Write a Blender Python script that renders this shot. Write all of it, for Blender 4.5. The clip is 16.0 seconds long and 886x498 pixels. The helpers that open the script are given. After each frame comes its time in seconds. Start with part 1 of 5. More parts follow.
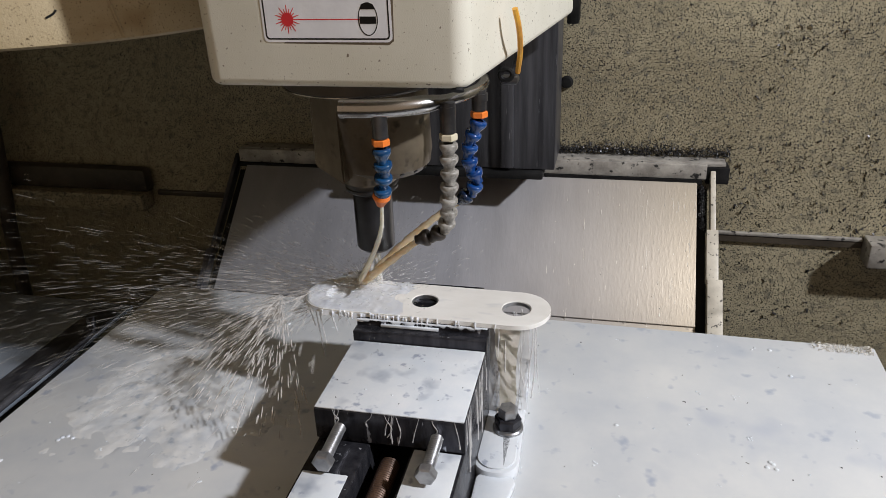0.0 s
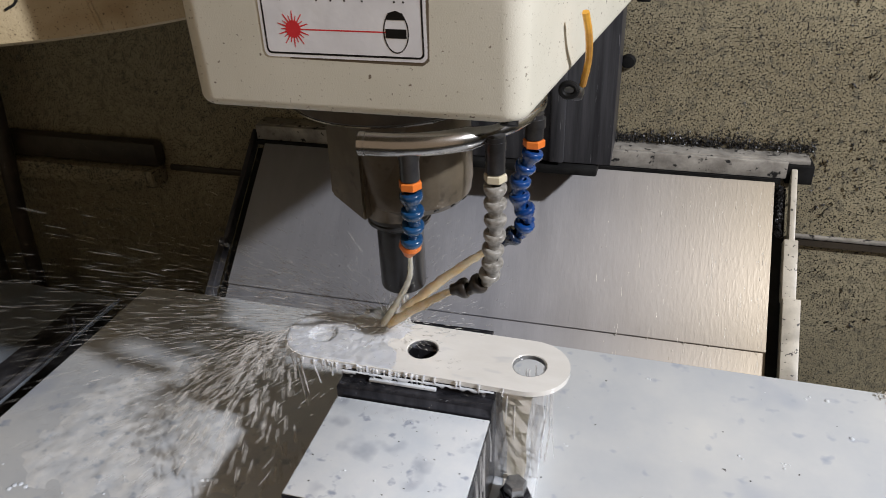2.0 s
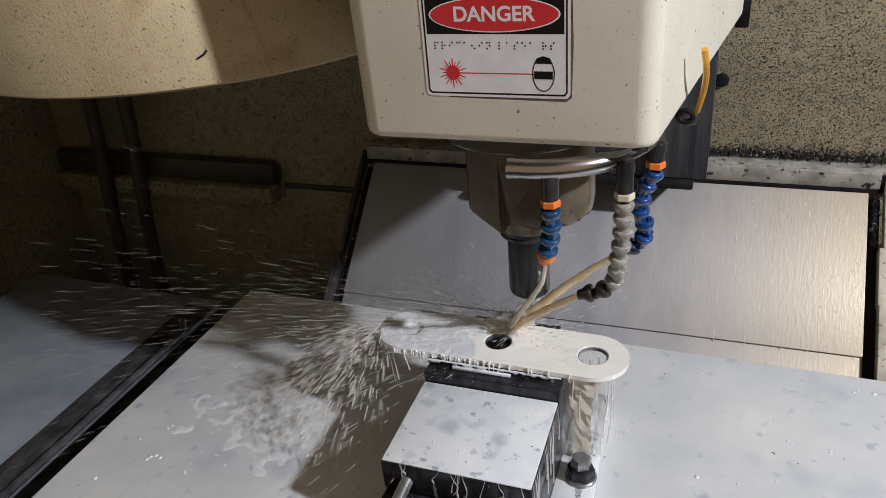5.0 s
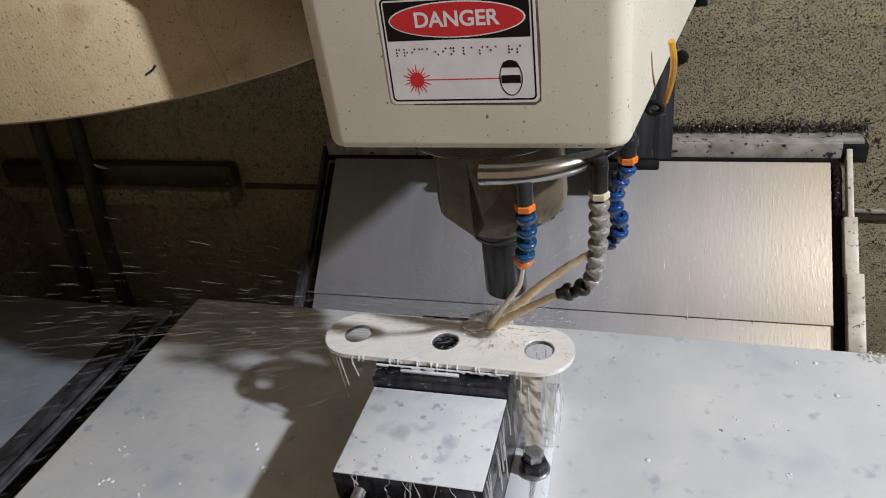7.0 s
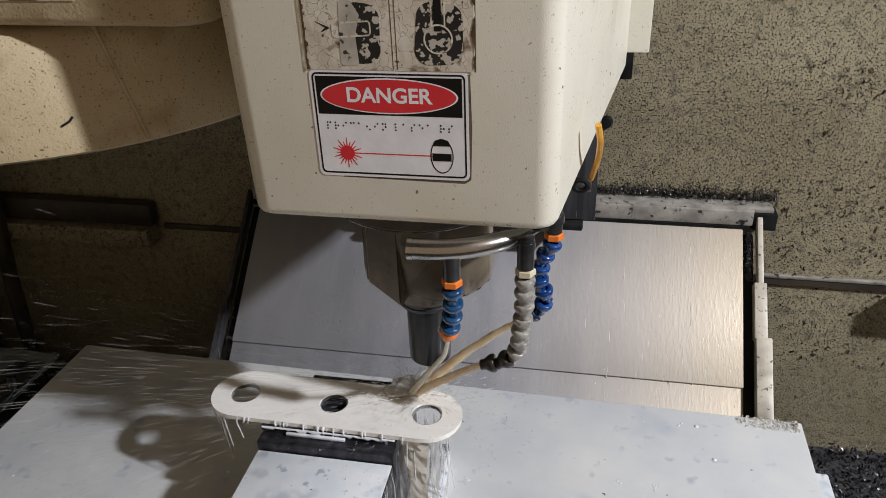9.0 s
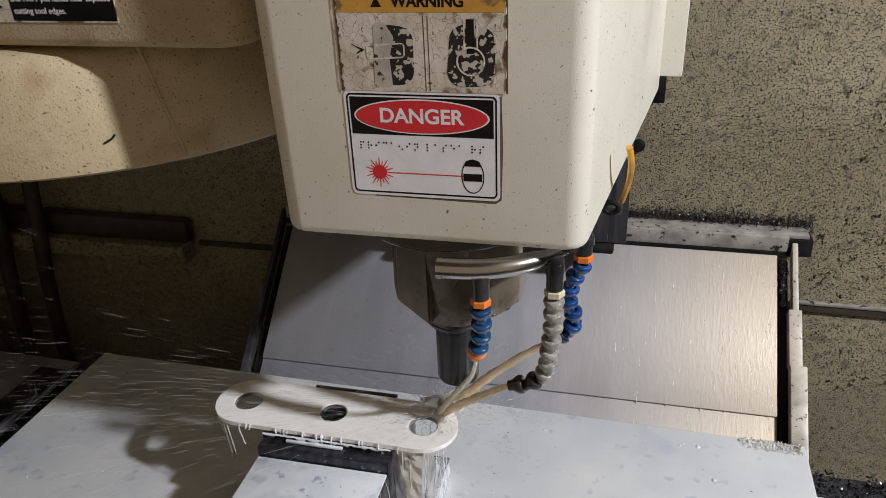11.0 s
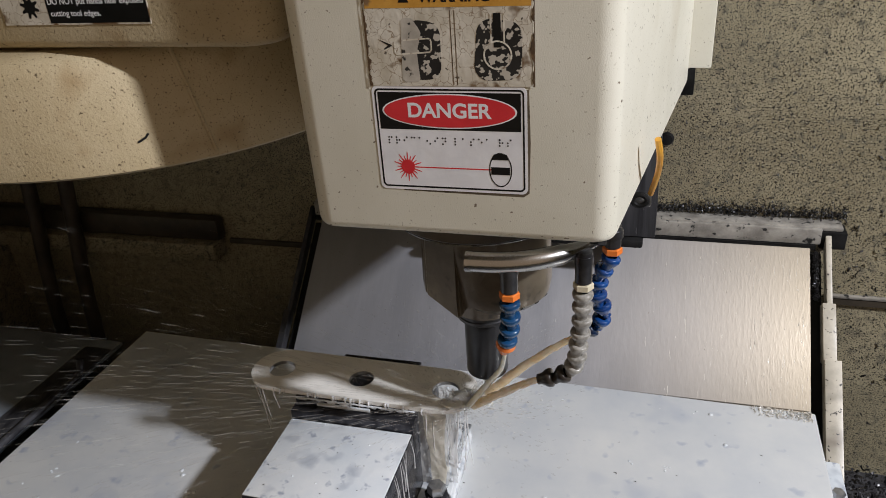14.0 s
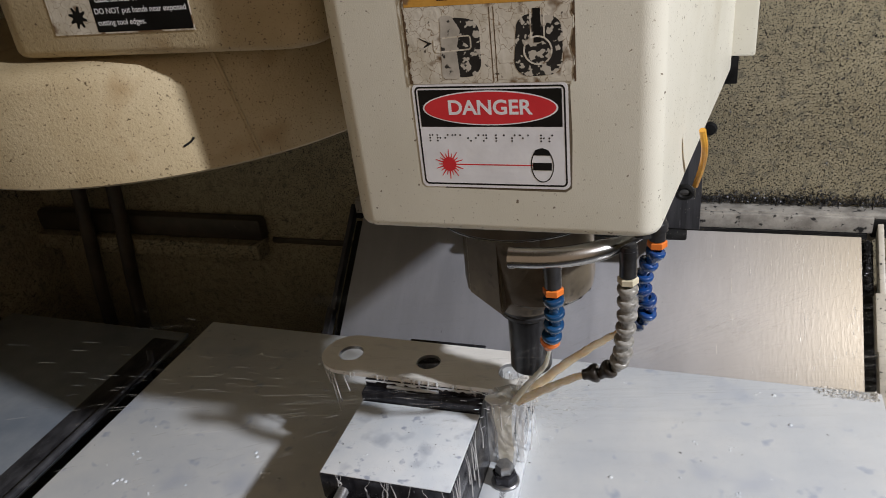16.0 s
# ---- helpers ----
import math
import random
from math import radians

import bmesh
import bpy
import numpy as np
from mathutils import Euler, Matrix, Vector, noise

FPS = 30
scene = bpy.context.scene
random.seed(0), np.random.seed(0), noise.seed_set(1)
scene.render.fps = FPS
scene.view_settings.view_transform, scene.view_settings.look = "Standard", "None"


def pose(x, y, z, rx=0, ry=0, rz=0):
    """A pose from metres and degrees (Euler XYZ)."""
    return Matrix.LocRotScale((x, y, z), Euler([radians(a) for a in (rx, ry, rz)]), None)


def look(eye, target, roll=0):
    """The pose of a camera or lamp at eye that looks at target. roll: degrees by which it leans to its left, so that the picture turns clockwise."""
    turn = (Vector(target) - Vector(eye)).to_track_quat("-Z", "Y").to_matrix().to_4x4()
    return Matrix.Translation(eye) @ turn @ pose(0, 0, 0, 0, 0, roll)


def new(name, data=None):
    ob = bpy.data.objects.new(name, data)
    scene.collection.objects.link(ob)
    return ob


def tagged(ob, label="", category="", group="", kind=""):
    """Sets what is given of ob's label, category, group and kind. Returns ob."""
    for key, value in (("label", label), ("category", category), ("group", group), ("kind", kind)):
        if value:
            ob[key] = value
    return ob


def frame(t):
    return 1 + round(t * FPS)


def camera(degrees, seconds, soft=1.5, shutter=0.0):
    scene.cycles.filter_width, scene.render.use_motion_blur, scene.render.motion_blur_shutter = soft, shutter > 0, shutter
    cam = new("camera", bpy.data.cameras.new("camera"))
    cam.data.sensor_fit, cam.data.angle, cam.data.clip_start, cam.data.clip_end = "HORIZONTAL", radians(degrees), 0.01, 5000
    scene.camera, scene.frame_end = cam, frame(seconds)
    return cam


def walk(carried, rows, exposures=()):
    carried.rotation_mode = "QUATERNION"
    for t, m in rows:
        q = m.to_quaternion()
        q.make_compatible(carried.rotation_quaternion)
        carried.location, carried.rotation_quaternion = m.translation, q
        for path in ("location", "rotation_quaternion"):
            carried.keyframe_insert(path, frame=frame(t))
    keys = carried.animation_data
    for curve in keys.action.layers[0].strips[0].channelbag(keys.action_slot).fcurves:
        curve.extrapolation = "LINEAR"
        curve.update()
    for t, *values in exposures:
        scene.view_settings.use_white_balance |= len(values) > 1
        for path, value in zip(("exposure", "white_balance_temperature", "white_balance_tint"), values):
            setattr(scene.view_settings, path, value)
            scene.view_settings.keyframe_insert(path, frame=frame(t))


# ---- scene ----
cam = camera(61.4, 16.0, 0.85, 0.5)
PATH = [
    (0, (0.338, -0.696, 0.95), (-0.082, 1.066, 0.102), -2.2),
    (0.3, (0.335, -0.694, 0.957), (-0.066, 1.073, 0.111), -3.0),
    (0.5, (0.319, -0.706, 0.965), (-0.143, 1.061, 0.151), -9.5),
    (0.6, (0.309, -0.709, 0.965), (-0.258, 1.047, 0.193), -11.4),
    (0.7, (0.298, -0.705, 0.955), (-0.38, 1.023, 0.21), -12.0),
    (0.8, (0.295, -0.688, 0.958), (-0.379, 1.042, 0.214), -12.2),
    (1, (0.304, -0.616, 0.945), (-0.246, 1.136, 0.152), -9.2),
    (1.5, (0.26, -0.523, 0.957), (-0.226, 1.165, 0.0), -4.9),
    (2, (0.289, -0.518, 0.985), (-0.198, 1.142, -0.018), -2.2),
    (2.5, (0.306, -0.512, 0.978), (-0.206, 1.133, -0.038), -2.3),
    (3, (0.314, -0.516, 0.97), (-0.171, 1.125, -0.065), -0.9),
    (3.5, (0.315, -0.521, 0.968), (-0.133, 1.13, -0.068), 1.2),
    (4, (0.317, -0.52, 0.969), (-0.122, 1.136, -0.064), 2.2),
    (4.2, (0.32, -0.529, 0.977), (-0.114, 1.137, -0.041), 2.1),
    (4.5, (0.294, -0.588, 1.024), (-0.271, 1.062, 0.046), -3.0),
    (4.7, (0.26, -0.618, 1.032), (-0.398, 1.007, 0.07), -5.1),
    (6.8, (0.232, -0.588, 1.055), (-0.341, 1.036, 0.038), -7.9),
    (7, (0.232, -0.589, 1.055), (-0.326, 1.03, 0.023), -7.6),
    (7.5, (0.232, -0.589, 1.054), (-0.297, 1.022, -0.008), -6.1),
    (8, (0.223, -0.569, 1.083), (-0.286, 1.044, 0.015), -6.3),
    (8.5, (0.226, -0.563, 1.086), (-0.182, 1.109, 0.067), -4.5),
    (9, (0.227, -0.565, 1.085), (-0.14, 1.142, 0.109), -2.3),
    (11.5, (0.229, -0.57, 1.085), (-0.238, 1.145, 0.168), -2.9),
    (12, (0.228, -0.569, 1.084), (-0.25, 1.145, 0.17), -3.2),
    (12.5, (0.228, -0.569, 1.083), (-0.262, 1.142, 0.17), -3.6),
    (13, (0.229, -0.571, 1.083), (-0.267, 1.137, 0.167), -3.8),
    (13.5, (0.229, -0.574, 1.085), (-0.274, 1.13, 0.166), -4.0),
    (14, (0.229, -0.575, 1.084), (-0.292, 1.121, 0.161), -4.1),
    (14.5, (0.229, -0.575, 1.084), (-0.316, 1.116, 0.164), -4.5),
    (15, (0.228, -0.576, 1.084), (-0.334, 1.109, 0.165), -4.8),
    (15.5, (0.23, -0.579, 1.09), (-0.36, 1.092, 0.162), -5.5),
    (16, (0.226, -0.576, 1.086), (-0.394, 1.085, 0.161), -6.7),
]
walk(cam, [(t, look(eye, target, roll)) for t, eye, target, roll in PATH])

# ---------------------------------------------------------------- light
world = bpy.data.worlds.new("shop_air")
scene.world = world
world.use_nodes = True
world.node_tree.nodes["Background"].inputs[0].default_value = (1.0, 0.74, 0.52, 1)
world.node_tree.nodes["Background"].inputs[1].default_value = 0.31
lamp_data = bpy.data.lights.new("work_light", "AREA")
lamp_data.shape, lamp_data.size, lamp_data.energy, lamp_data.color = "DISK", 0.17, 179.0, (0.975, 0.985, 1.05)
lamp = new("work_light", lamp_data)
lamp.matrix_world = look((3.20, -0.83, 2.98), (-0.3, 0.0, 0.55))
scene.view_settings.exposure = 0.0


# ---------------------------------------------------------------- materials
def mat(name, c1, c2, scale=8.0, rough=0.5, metal=0.0, bump=0.0, bump_scale=120.0, specks=(), stretch=(1, 1, 1), rough2=None, coat=0.0, detail=6.0, random_tint=0.0, transmission=0.0, sharp=(0.35, 0.65)):
    """Two tones mixed by noise, optional specks (colour, scale, threshold), fine relief."""
    m = bpy.data.materials.new(name)
    m.use_nodes = True
    nt = m.node_tree
    n, l = nt.nodes, nt.links
    b = n["Principled BSDF"]
    tc = n.new("ShaderNodeTexCoord")
    mp = n.new("ShaderNodeMapping")
    mp.inputs["Scale"].default_value = stretch
    l.new(tc.outputs["Object"], mp.inputs[0])
    no = n.new("ShaderNodeTexNoise")
    no.inputs["Scale"].default_value, no.inputs["Detail"].default_value, no.inputs["Roughness"].default_value = scale, detail, 0.62
    l.new(mp.outputs[0], no.inputs["Vector"])
    ramp = n.new("ShaderNodeValToRGB")
    ramp.color_ramp.elements[0].position, ramp.color_ramp.elements[1].position = sharp
    ramp.color_ramp.elements[0].color, ramp.color_ramp.elements[1].color = (*c1, 1), (*c2, 1)
    l.new(no.outputs["Fac"], ramp.inputs[0])
    colour = ramp.outputs[0]
    if random_tint:
        oi = n.new("ShaderNodeObjectInfo")
        hs = n.new("ShaderNodeHueSaturation")
        mr = n.new("ShaderNodeMapRange")
        mr.inputs["To Min"].default_value, mr.inputs["To Max"].default_value = 1 - random_tint, 1 + random_tint
        l.new(oi.outputs["Random"], mr.inputs["Value"])
        l.new(mr.outputs[0], hs.inputs["Value"])
        l.new(colour, hs.inputs["Color"])
        colour = hs.outputs[0]
    for colour2, scale2, low, high in specks:
        sn = n.new("ShaderNodeTexNoise")
        sn.inputs["Scale"].default_value, sn.inputs["Detail"].default_value, sn.inputs["Roughness"].default_value = scale2, 2.5, 0.6
        l.new(mp.outputs[0], sn.inputs["Vector"])
        sr = n.new("ShaderNodeMapRange")
        sr.inputs["From Min"].default_value, sr.inputs["From Max"].default_value = low, high
        l.new(sn.outputs["Fac"], sr.inputs["Value"])
        mx = n.new("ShaderNodeMix")
        mx.data_type = "RGBA"
        l.new(sr.outputs[0], mx.inputs[0])
        l.new(colour, mx.inputs[6])
        mx.inputs[7].default_value = (*colour2, 1)
        colour = mx.outputs[2]
    l.new(colour, b.inputs["Base Color"])
    b.inputs["Metallic"].default_value = metal
    b.inputs["Coat Weight"].default_value = coat
    b.inputs["Coat Roughness"].default_value = 0.08
    b.inputs["Transmission Weight"].default_value = transmission
    rr = n.new("ShaderNodeMapRange")
    rr.inputs["To Min"].default_value = rough
    rr.inputs["To Max"].default_value = rough if rough2 is None else rough2
    l.new(no.outputs["Fac"], rr.inputs["Value"])
    l.new(rr.outputs[0], b.inputs["Roughness"])
    if bump:
        bn = n.new("ShaderNodeTexNoise")
        bn.inputs["Scale"].default_value, bn.inputs["Detail"].default_value = bump_scale, 4.0
        l.new(mp.outputs[0], bn.inputs["Vector"])
        bp = n.new("ShaderNodeBump")
        bp.inputs["Strength"].default_value, bp.inputs["Distance"].default_value = bump, 0.002
        l.new(bn.outputs["Fac"], bp.inputs["Height"])
        l.new(bp.outputs[0], b.inputs["Normal"])
    return m


CREAM = mat("cream_paint", (0.72, 0.695, 0.58), (0.80, 0.775, 0.665), 6, 0.40, 0, 0.13, 800, [((0.50, 0.46, 0.36), 330, 0.645, 0.70), ((0.50, 0.43, 0.30), 5, 0.58, 0.85), ((0.20, 0.16, 0.11), 150, 0.68, 0.71), ((0.10, 0.07, 0.04), 45, 0.745, 0.76)])
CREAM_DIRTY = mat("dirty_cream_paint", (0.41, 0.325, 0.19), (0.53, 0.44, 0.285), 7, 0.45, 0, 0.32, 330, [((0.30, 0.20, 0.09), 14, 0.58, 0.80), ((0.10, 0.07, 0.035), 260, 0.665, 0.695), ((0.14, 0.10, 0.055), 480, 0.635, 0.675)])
WALL = mat("speckled_wall_paint", (0.275, 0.237, 0.150), (0.40, 0.352, 0.232), 5, 0.5, 0, 0.45, 260, [((0.16, 0.148, 0.108), 60, 0.50, 0.70), ((0.46, 0.415, 0.29), 330, 0.57, 0.67), ((0.022, 0.020, 0.016), 230, 0.60, 0.618), ((0.022, 0.020, 0.016), 390, 0.570, 0.590), ((0.012, 0.012, 0.012), 90, 0.68, 0.69)])
STEEL = mat("wet_stainless_sheet", (0.42, 0.425, 0.46), (0.50, 0.505, 0.54), 9, 0.54, 0.72, 0.10, 90, [((0.05, 0.05, 0.05), 85, 0.75, 0.77)], stretch=(2.2, 0.5, 0.5), rough2=0.67)
WATER = mat("wet_drips_on_steel", (0.66, 0.62, 0.54), (0.82, 0.78, 0.70), 30, 0.10, 0.0, 0, 1, coat=0.8)
RAIL = mat("light_painted_rail", (0.44, 0.405, 0.335), (0.62, 0.575, 0.48), 20, 0.4, 0, 0.15, 150, [((0.24, 0.21, 0.17), 14, 0.55, 0.75), ((0.06, 0.055, 0.05), 130, 0.63, 0.67)])
STRIPM = mat("scratched_grey_strip", (0.24, 0.225, 0.20), (0.48, 0.455, 0.41), 30, 0.42, 0.3, 0.3, 150, [((0.03, 0.03, 0.03), 70, 0.60, 0.66)])
BLACK = mat("black_rubber", (0.006, 0.006, 0.006), (0.018, 0.018, 0.018), 20, 0.6, 0, 0.3, 150)
OILY = mat("oily_brown_rubber", (0.034, 0.027, 0.019), (0.07, 0.056, 0.04), 14, 0.5, 0, 0.3, 150)
COLUMN = mat("dark_grey_column_sheet", (0.030, 0.030, 0.034), (0.095, 0.095, 0.103), 26, 0.40, 0.3, 0.12, 90, [((0.24, 0.24, 0.25), 140, 0.68, 0.72)], stretch=(2.2, 1, 0.12))
MILK = mat("milky_coolant_film", (0.56, 0.59, 0.62), (0.70, 0.71, 0.70), 5, 0.16, 0, 0.12, 14, [((0.36, 0.41, 0.52), 8, 0.60, 0.86), ((0.42, 0.46, 0.54), 34, 0.62, 0.73), ((0.13, 0.13, 0.13), 75, 0.745, 0.76)], coat=0.3)
FLOW = mat("cream_coolant_flow", (0.84, 0.80, 0.70), (0.92, 0.89, 0.82), 40, 0.18, 0, 0.35, 60, coat=0.4)
SPLASH = mat("creamy_splash", (0.86, 0.84, 0.78), (0.94, 0.93, 0.90), 60, 0.2, 0, 0.3, 80)
CREAMFILM = mat("cream_coolant_film", (0.80, 0.78, 0.73), (0.88, 0.865, 0.82), 22, 0.15, 0, 0.16, 38, [((0.66, 0.66, 0.65), 40, 0.62, 0.80)], stretch=(0.6, 1.4, 1), coat=0.35)
FOAM = mat("white_coolant_foam", (0.84, 0.85, 0.86), (0.92, 0.92, 0.91), 30, 0.25, 0, 0.4, 90)
VISETOP = mat("coolant_film_on_steel", (0.64, 0.69, 0.74), (0.78, 0.805, 0.82), 14, 0.14, 0, 0.15, 60, [((0.26, 0.30, 0.38), 24, 0.57, 0.80), ((0.38, 0.42, 0.50), 62, 0.63, 0.72), ((0.10, 0.10, 0.12), 160, 0.74, 0.77)], coat=0.3)
DARKSTEEL = mat("wet_black_oxide_steel", (0.025, 0.026, 0.032), (0.07, 0.07, 0.08), 40, 0.25, 0.6, 0.15, 90, [((0.55, 0.57, 0.62), 60, 0.66, 0.72)], stretch=(2.2, 2.2, 0.6))
JETCLR = mat("coolant_stream", (0.88, 0.81, 0.62), (0.95, 0.91, 0.78), 60, 0.15, 0, 0.3, 80, coat=0.5)
JETTAN = mat("tan_coolant_stream", (0.82, 0.60, 0.32), (0.93, 0.78, 0.55), 60, 0.15, 0, 0.3, 80, coat=0.5)
SPINDLE = mat("brown_stained_spindle_steel", (0.094, 0.075, 0.053), (0.195, 0.160, 0.112), 14, 0.28, 0.35, 0.1, 90, [((0.025, 0.02, 0.014), 40, 0.60, 0.72)])
HOLDER = mat("black_tool_holder", (0.010, 0.010, 0.011), (0.024, 0.024, 0.026), 25, 0.30, 0.0, 0.05, 120)
STEMM = mat("dark_wet_steel", (0.07, 0.07, 0.075), (0.15, 0.15, 0.155), 30, 0.28, 0.8, 0.08, 120)
CHROME = mat("polished_steel_tube", (0.40, 0.39, 0.38), (0.52, 0.51, 0.49), 20, 0.22, 1.0, 0.05, 100)
BLUE = mat("blue_plastic", (0.004, 0.034, 0.155), (0.007, 0.058, 0.225), 40, 0.2, 0, 0.06, 120, coat=0.5)
NAVY = mat("blackish_blue_plastic", (0.004, 0.012, 0.035), (0.008, 0.022, 0.06), 40, 0.2, 0, 0.06, 120, coat=0.5)
TEAL = mat("dark_blue_plastic", (0.006, 0.038, 0.105), (0.010, 0.065, 0.17), 40, 0.2, 0, 0.06, 120, coat=0.5)
ORANGE = mat("orange_plastic", (0.78, 0.19, 0.03), (0.86, 0.25, 0.05), 40, 0.35, 0, 0.05, 120)
GREYP = mat("grey_plastic", (0.15, 0.14, 0.122), (0.40, 0.385, 0.35), 110, 0.3, 0, 0.06, 120, coat=0.2)
DARKP = mat("dark_brown_plastic", (0.022, 0.018, 0.015), (0.05, 0.043, 0.037), 60, 0.28, 0, 0.06, 120, coat=0.3)
IVORY = mat("ivory_plastic", (0.62, 0.56, 0.40), (0.70, 0.64, 0.48), 60, 0.4)
AMBER = mat("amber_plastic_strap", (0.55, 0.24, 0.02), (0.80, 0.42, 0.05), 40, 0.35)
BOLTM = mat("zinc_bolt_steel", (0.26, 0.265, 0.275), (0.46, 0.465, 0.475), 50, 0.34, 0.8, 0.2, 170)
COPPER = mat("rusty_vise_screw", (0.060, 0.036, 0.025), (0.13, 0.075, 0.048), 60, 0.50, 0.4, 0.2, 160)
WHITE_VINYL = mat("white_vinyl", (0.74, 0.74, 0.76), (0.82, 0.82, 0.83), 30, 0.3, 0, 0.28, 55)
BLACK_VINYL = mat("black_vinyl", (0.004, 0.004, 0.004), (0.009, 0.009, 0.009), 30, 0.35)
RED_VINYL = mat("red_vinyl", (0.58, 0.02, 0.03), (0.66, 0.03, 0.04), 30, 0.3)
WORN_WHITE = mat("worn_dirty_vinyl", (0.52, 0.47, 0.37), (0.70, 0.66, 0.57), 30, 0.5, 0, 0.3, 120, [((0.14, 0.08, 0.035), 45, 0.575, 0.65), ((0.1, 0.08, 0.06), 160, 0.67, 0.71)])
RUST = mat("rusty_grime", (0.05, 0.03, 0.015), (0.14, 0.08, 0.035), 120, 0.6, 0, 0.3, 200)
WORN_ORANGE = mat("worn_orange_vinyl", (0.50, 0.24, 0.03), (0.62, 0.33, 0.06), 40, 0.45, 0, 0.1, 120, [((0.20, 0.12, 0.06), 60, 0.64, 0.70)])
WORN_BLACK = mat("flaking_black_vinyl", (0.015, 0.014, 0.013), (0.03, 0.028, 0.026), 40, 0.45, 0, 0.1, 120, [((0.50, 0.46, 0.39), 120, 0.53, 0.55)])
WORN_GREY = mat("rubbed_pale_vinyl", (0.36, 0.33, 0.28), (0.52, 0.48, 0.41), 60, 0.5, 0, 0.1, 120, [((0.03, 0.028, 0.026), 110, 0.60, 0.63)])
CHIPM = mat("dark_metal_chips", (0.02, 0.02, 0.022), (0.10, 0.10, 0.105), 60, 0.35, 0.6)
CHIPL = mat("bright_metal_chips", (0.45, 0.45, 0.46), (0.7, 0.7, 0.72), 60, 0.3, 0.8)
PAN = mat("wet_grey_tray_sheet", (0.25, 0.29, 0.34), (0.38, 0.41, 0.44), 6, 0.25, 0.3, 0.1, 40, coat=0.3)
def see_through(m, alpha):
    """Lets part of what is behind show, as with thin or fast-moving liquid."""
    m.node_tree.nodes["Principled BSDF"].inputs["Alpha"].default_value = alpha
    return m


def milky(m, depth):
    """Light seeps a little way into thin or foaming coolant."""
    b = m.node_tree.nodes["Principled BSDF"]
    b.inputs["Subsurface Weight"].default_value = 0.6
    b.inputs["Subsurface Radius"].default_value = (1.0, 0.9, 0.75)
    b.inputs["Subsurface Scale"].default_value = depth


def drips_and_warm_tint(m, x0, x1, strength):
    """Drips drawn out down the slope, thicker towards x1, over a warm reflection painted in tan."""
    nt = m.node_tree
    n, l = nt.nodes, nt.links
    tc = n.new("ShaderNodeTexCoord")
    mp = n.new("ShaderNodeMapping")
    mp.inputs["Scale"].default_value = (250, 60, 60)
    l.new(tc.outputs["Object"], mp.inputs[0])
    no = n.new("ShaderNodeTexNoise")
    no.inputs["Scale"].default_value, no.inputs["Detail"].default_value, no.inputs["Distortion"].default_value = 1.0, 2.0, 0.0
    l.new(mp.outputs[0], no.inputs["Vector"])
    sx = n.new("ShaderNodeSeparateXYZ")
    l.new(tc.outputs["Object"], sx.inputs[0])
    mr = n.new("ShaderNodeMapRange")
    mr.inputs["From Min"].default_value, mr.inputs["From Max"].default_value = x0, x1
    l.new(sx.outputs[0], mr.inputs["Value"])
    cut = n.new("ShaderNodeMapRange")
    cut.inputs["From Min"].default_value, cut.inputs["From Max"].default_value = 0.46, 0.66
    l.new(no.outputs["Fac"], cut.inputs["Value"])
    mul = n.new("ShaderNodeMath")
    mul.operation = "MULTIPLY"
    l.new(mr.outputs[0], mul.inputs[0])
    l.new(cut.outputs[0], mul.inputs[1])
    bp = n.new("ShaderNodeBump")
    bp.inputs["Strength"].default_value, bp.inputs["Distance"].default_value = strength, 0.0016
    l.new(mul.outputs[0], bp.inputs["Height"])
    b = n["Principled BSDF"]
    old = b.inputs["Normal"].links[0].from_socket
    l.new(old, bp.inputs["Normal"])
    l.new(bp.outputs[0], b.inputs["Normal"])
    colour = b.inputs["Base Color"].links[0].from_socket
    # Warm reflected tone painted into the base colour, growing along x to x1.
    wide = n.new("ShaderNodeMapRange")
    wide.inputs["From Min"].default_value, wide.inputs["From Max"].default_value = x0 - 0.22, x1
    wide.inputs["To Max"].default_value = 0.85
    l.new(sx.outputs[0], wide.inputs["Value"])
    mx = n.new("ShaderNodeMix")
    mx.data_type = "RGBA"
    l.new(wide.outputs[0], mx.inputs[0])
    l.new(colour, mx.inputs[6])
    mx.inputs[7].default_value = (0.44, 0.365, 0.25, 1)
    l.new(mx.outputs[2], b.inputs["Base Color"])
    b.inputs["Coat Weight"].default_value = 0.12
    b.inputs["Coat Roughness"].default_value = 0.25
    l.new(bp.outputs[0], b.inputs["Coat Normal"])


drips_and_warm_tint(STEEL, 0.28, 0.52, 0.09)


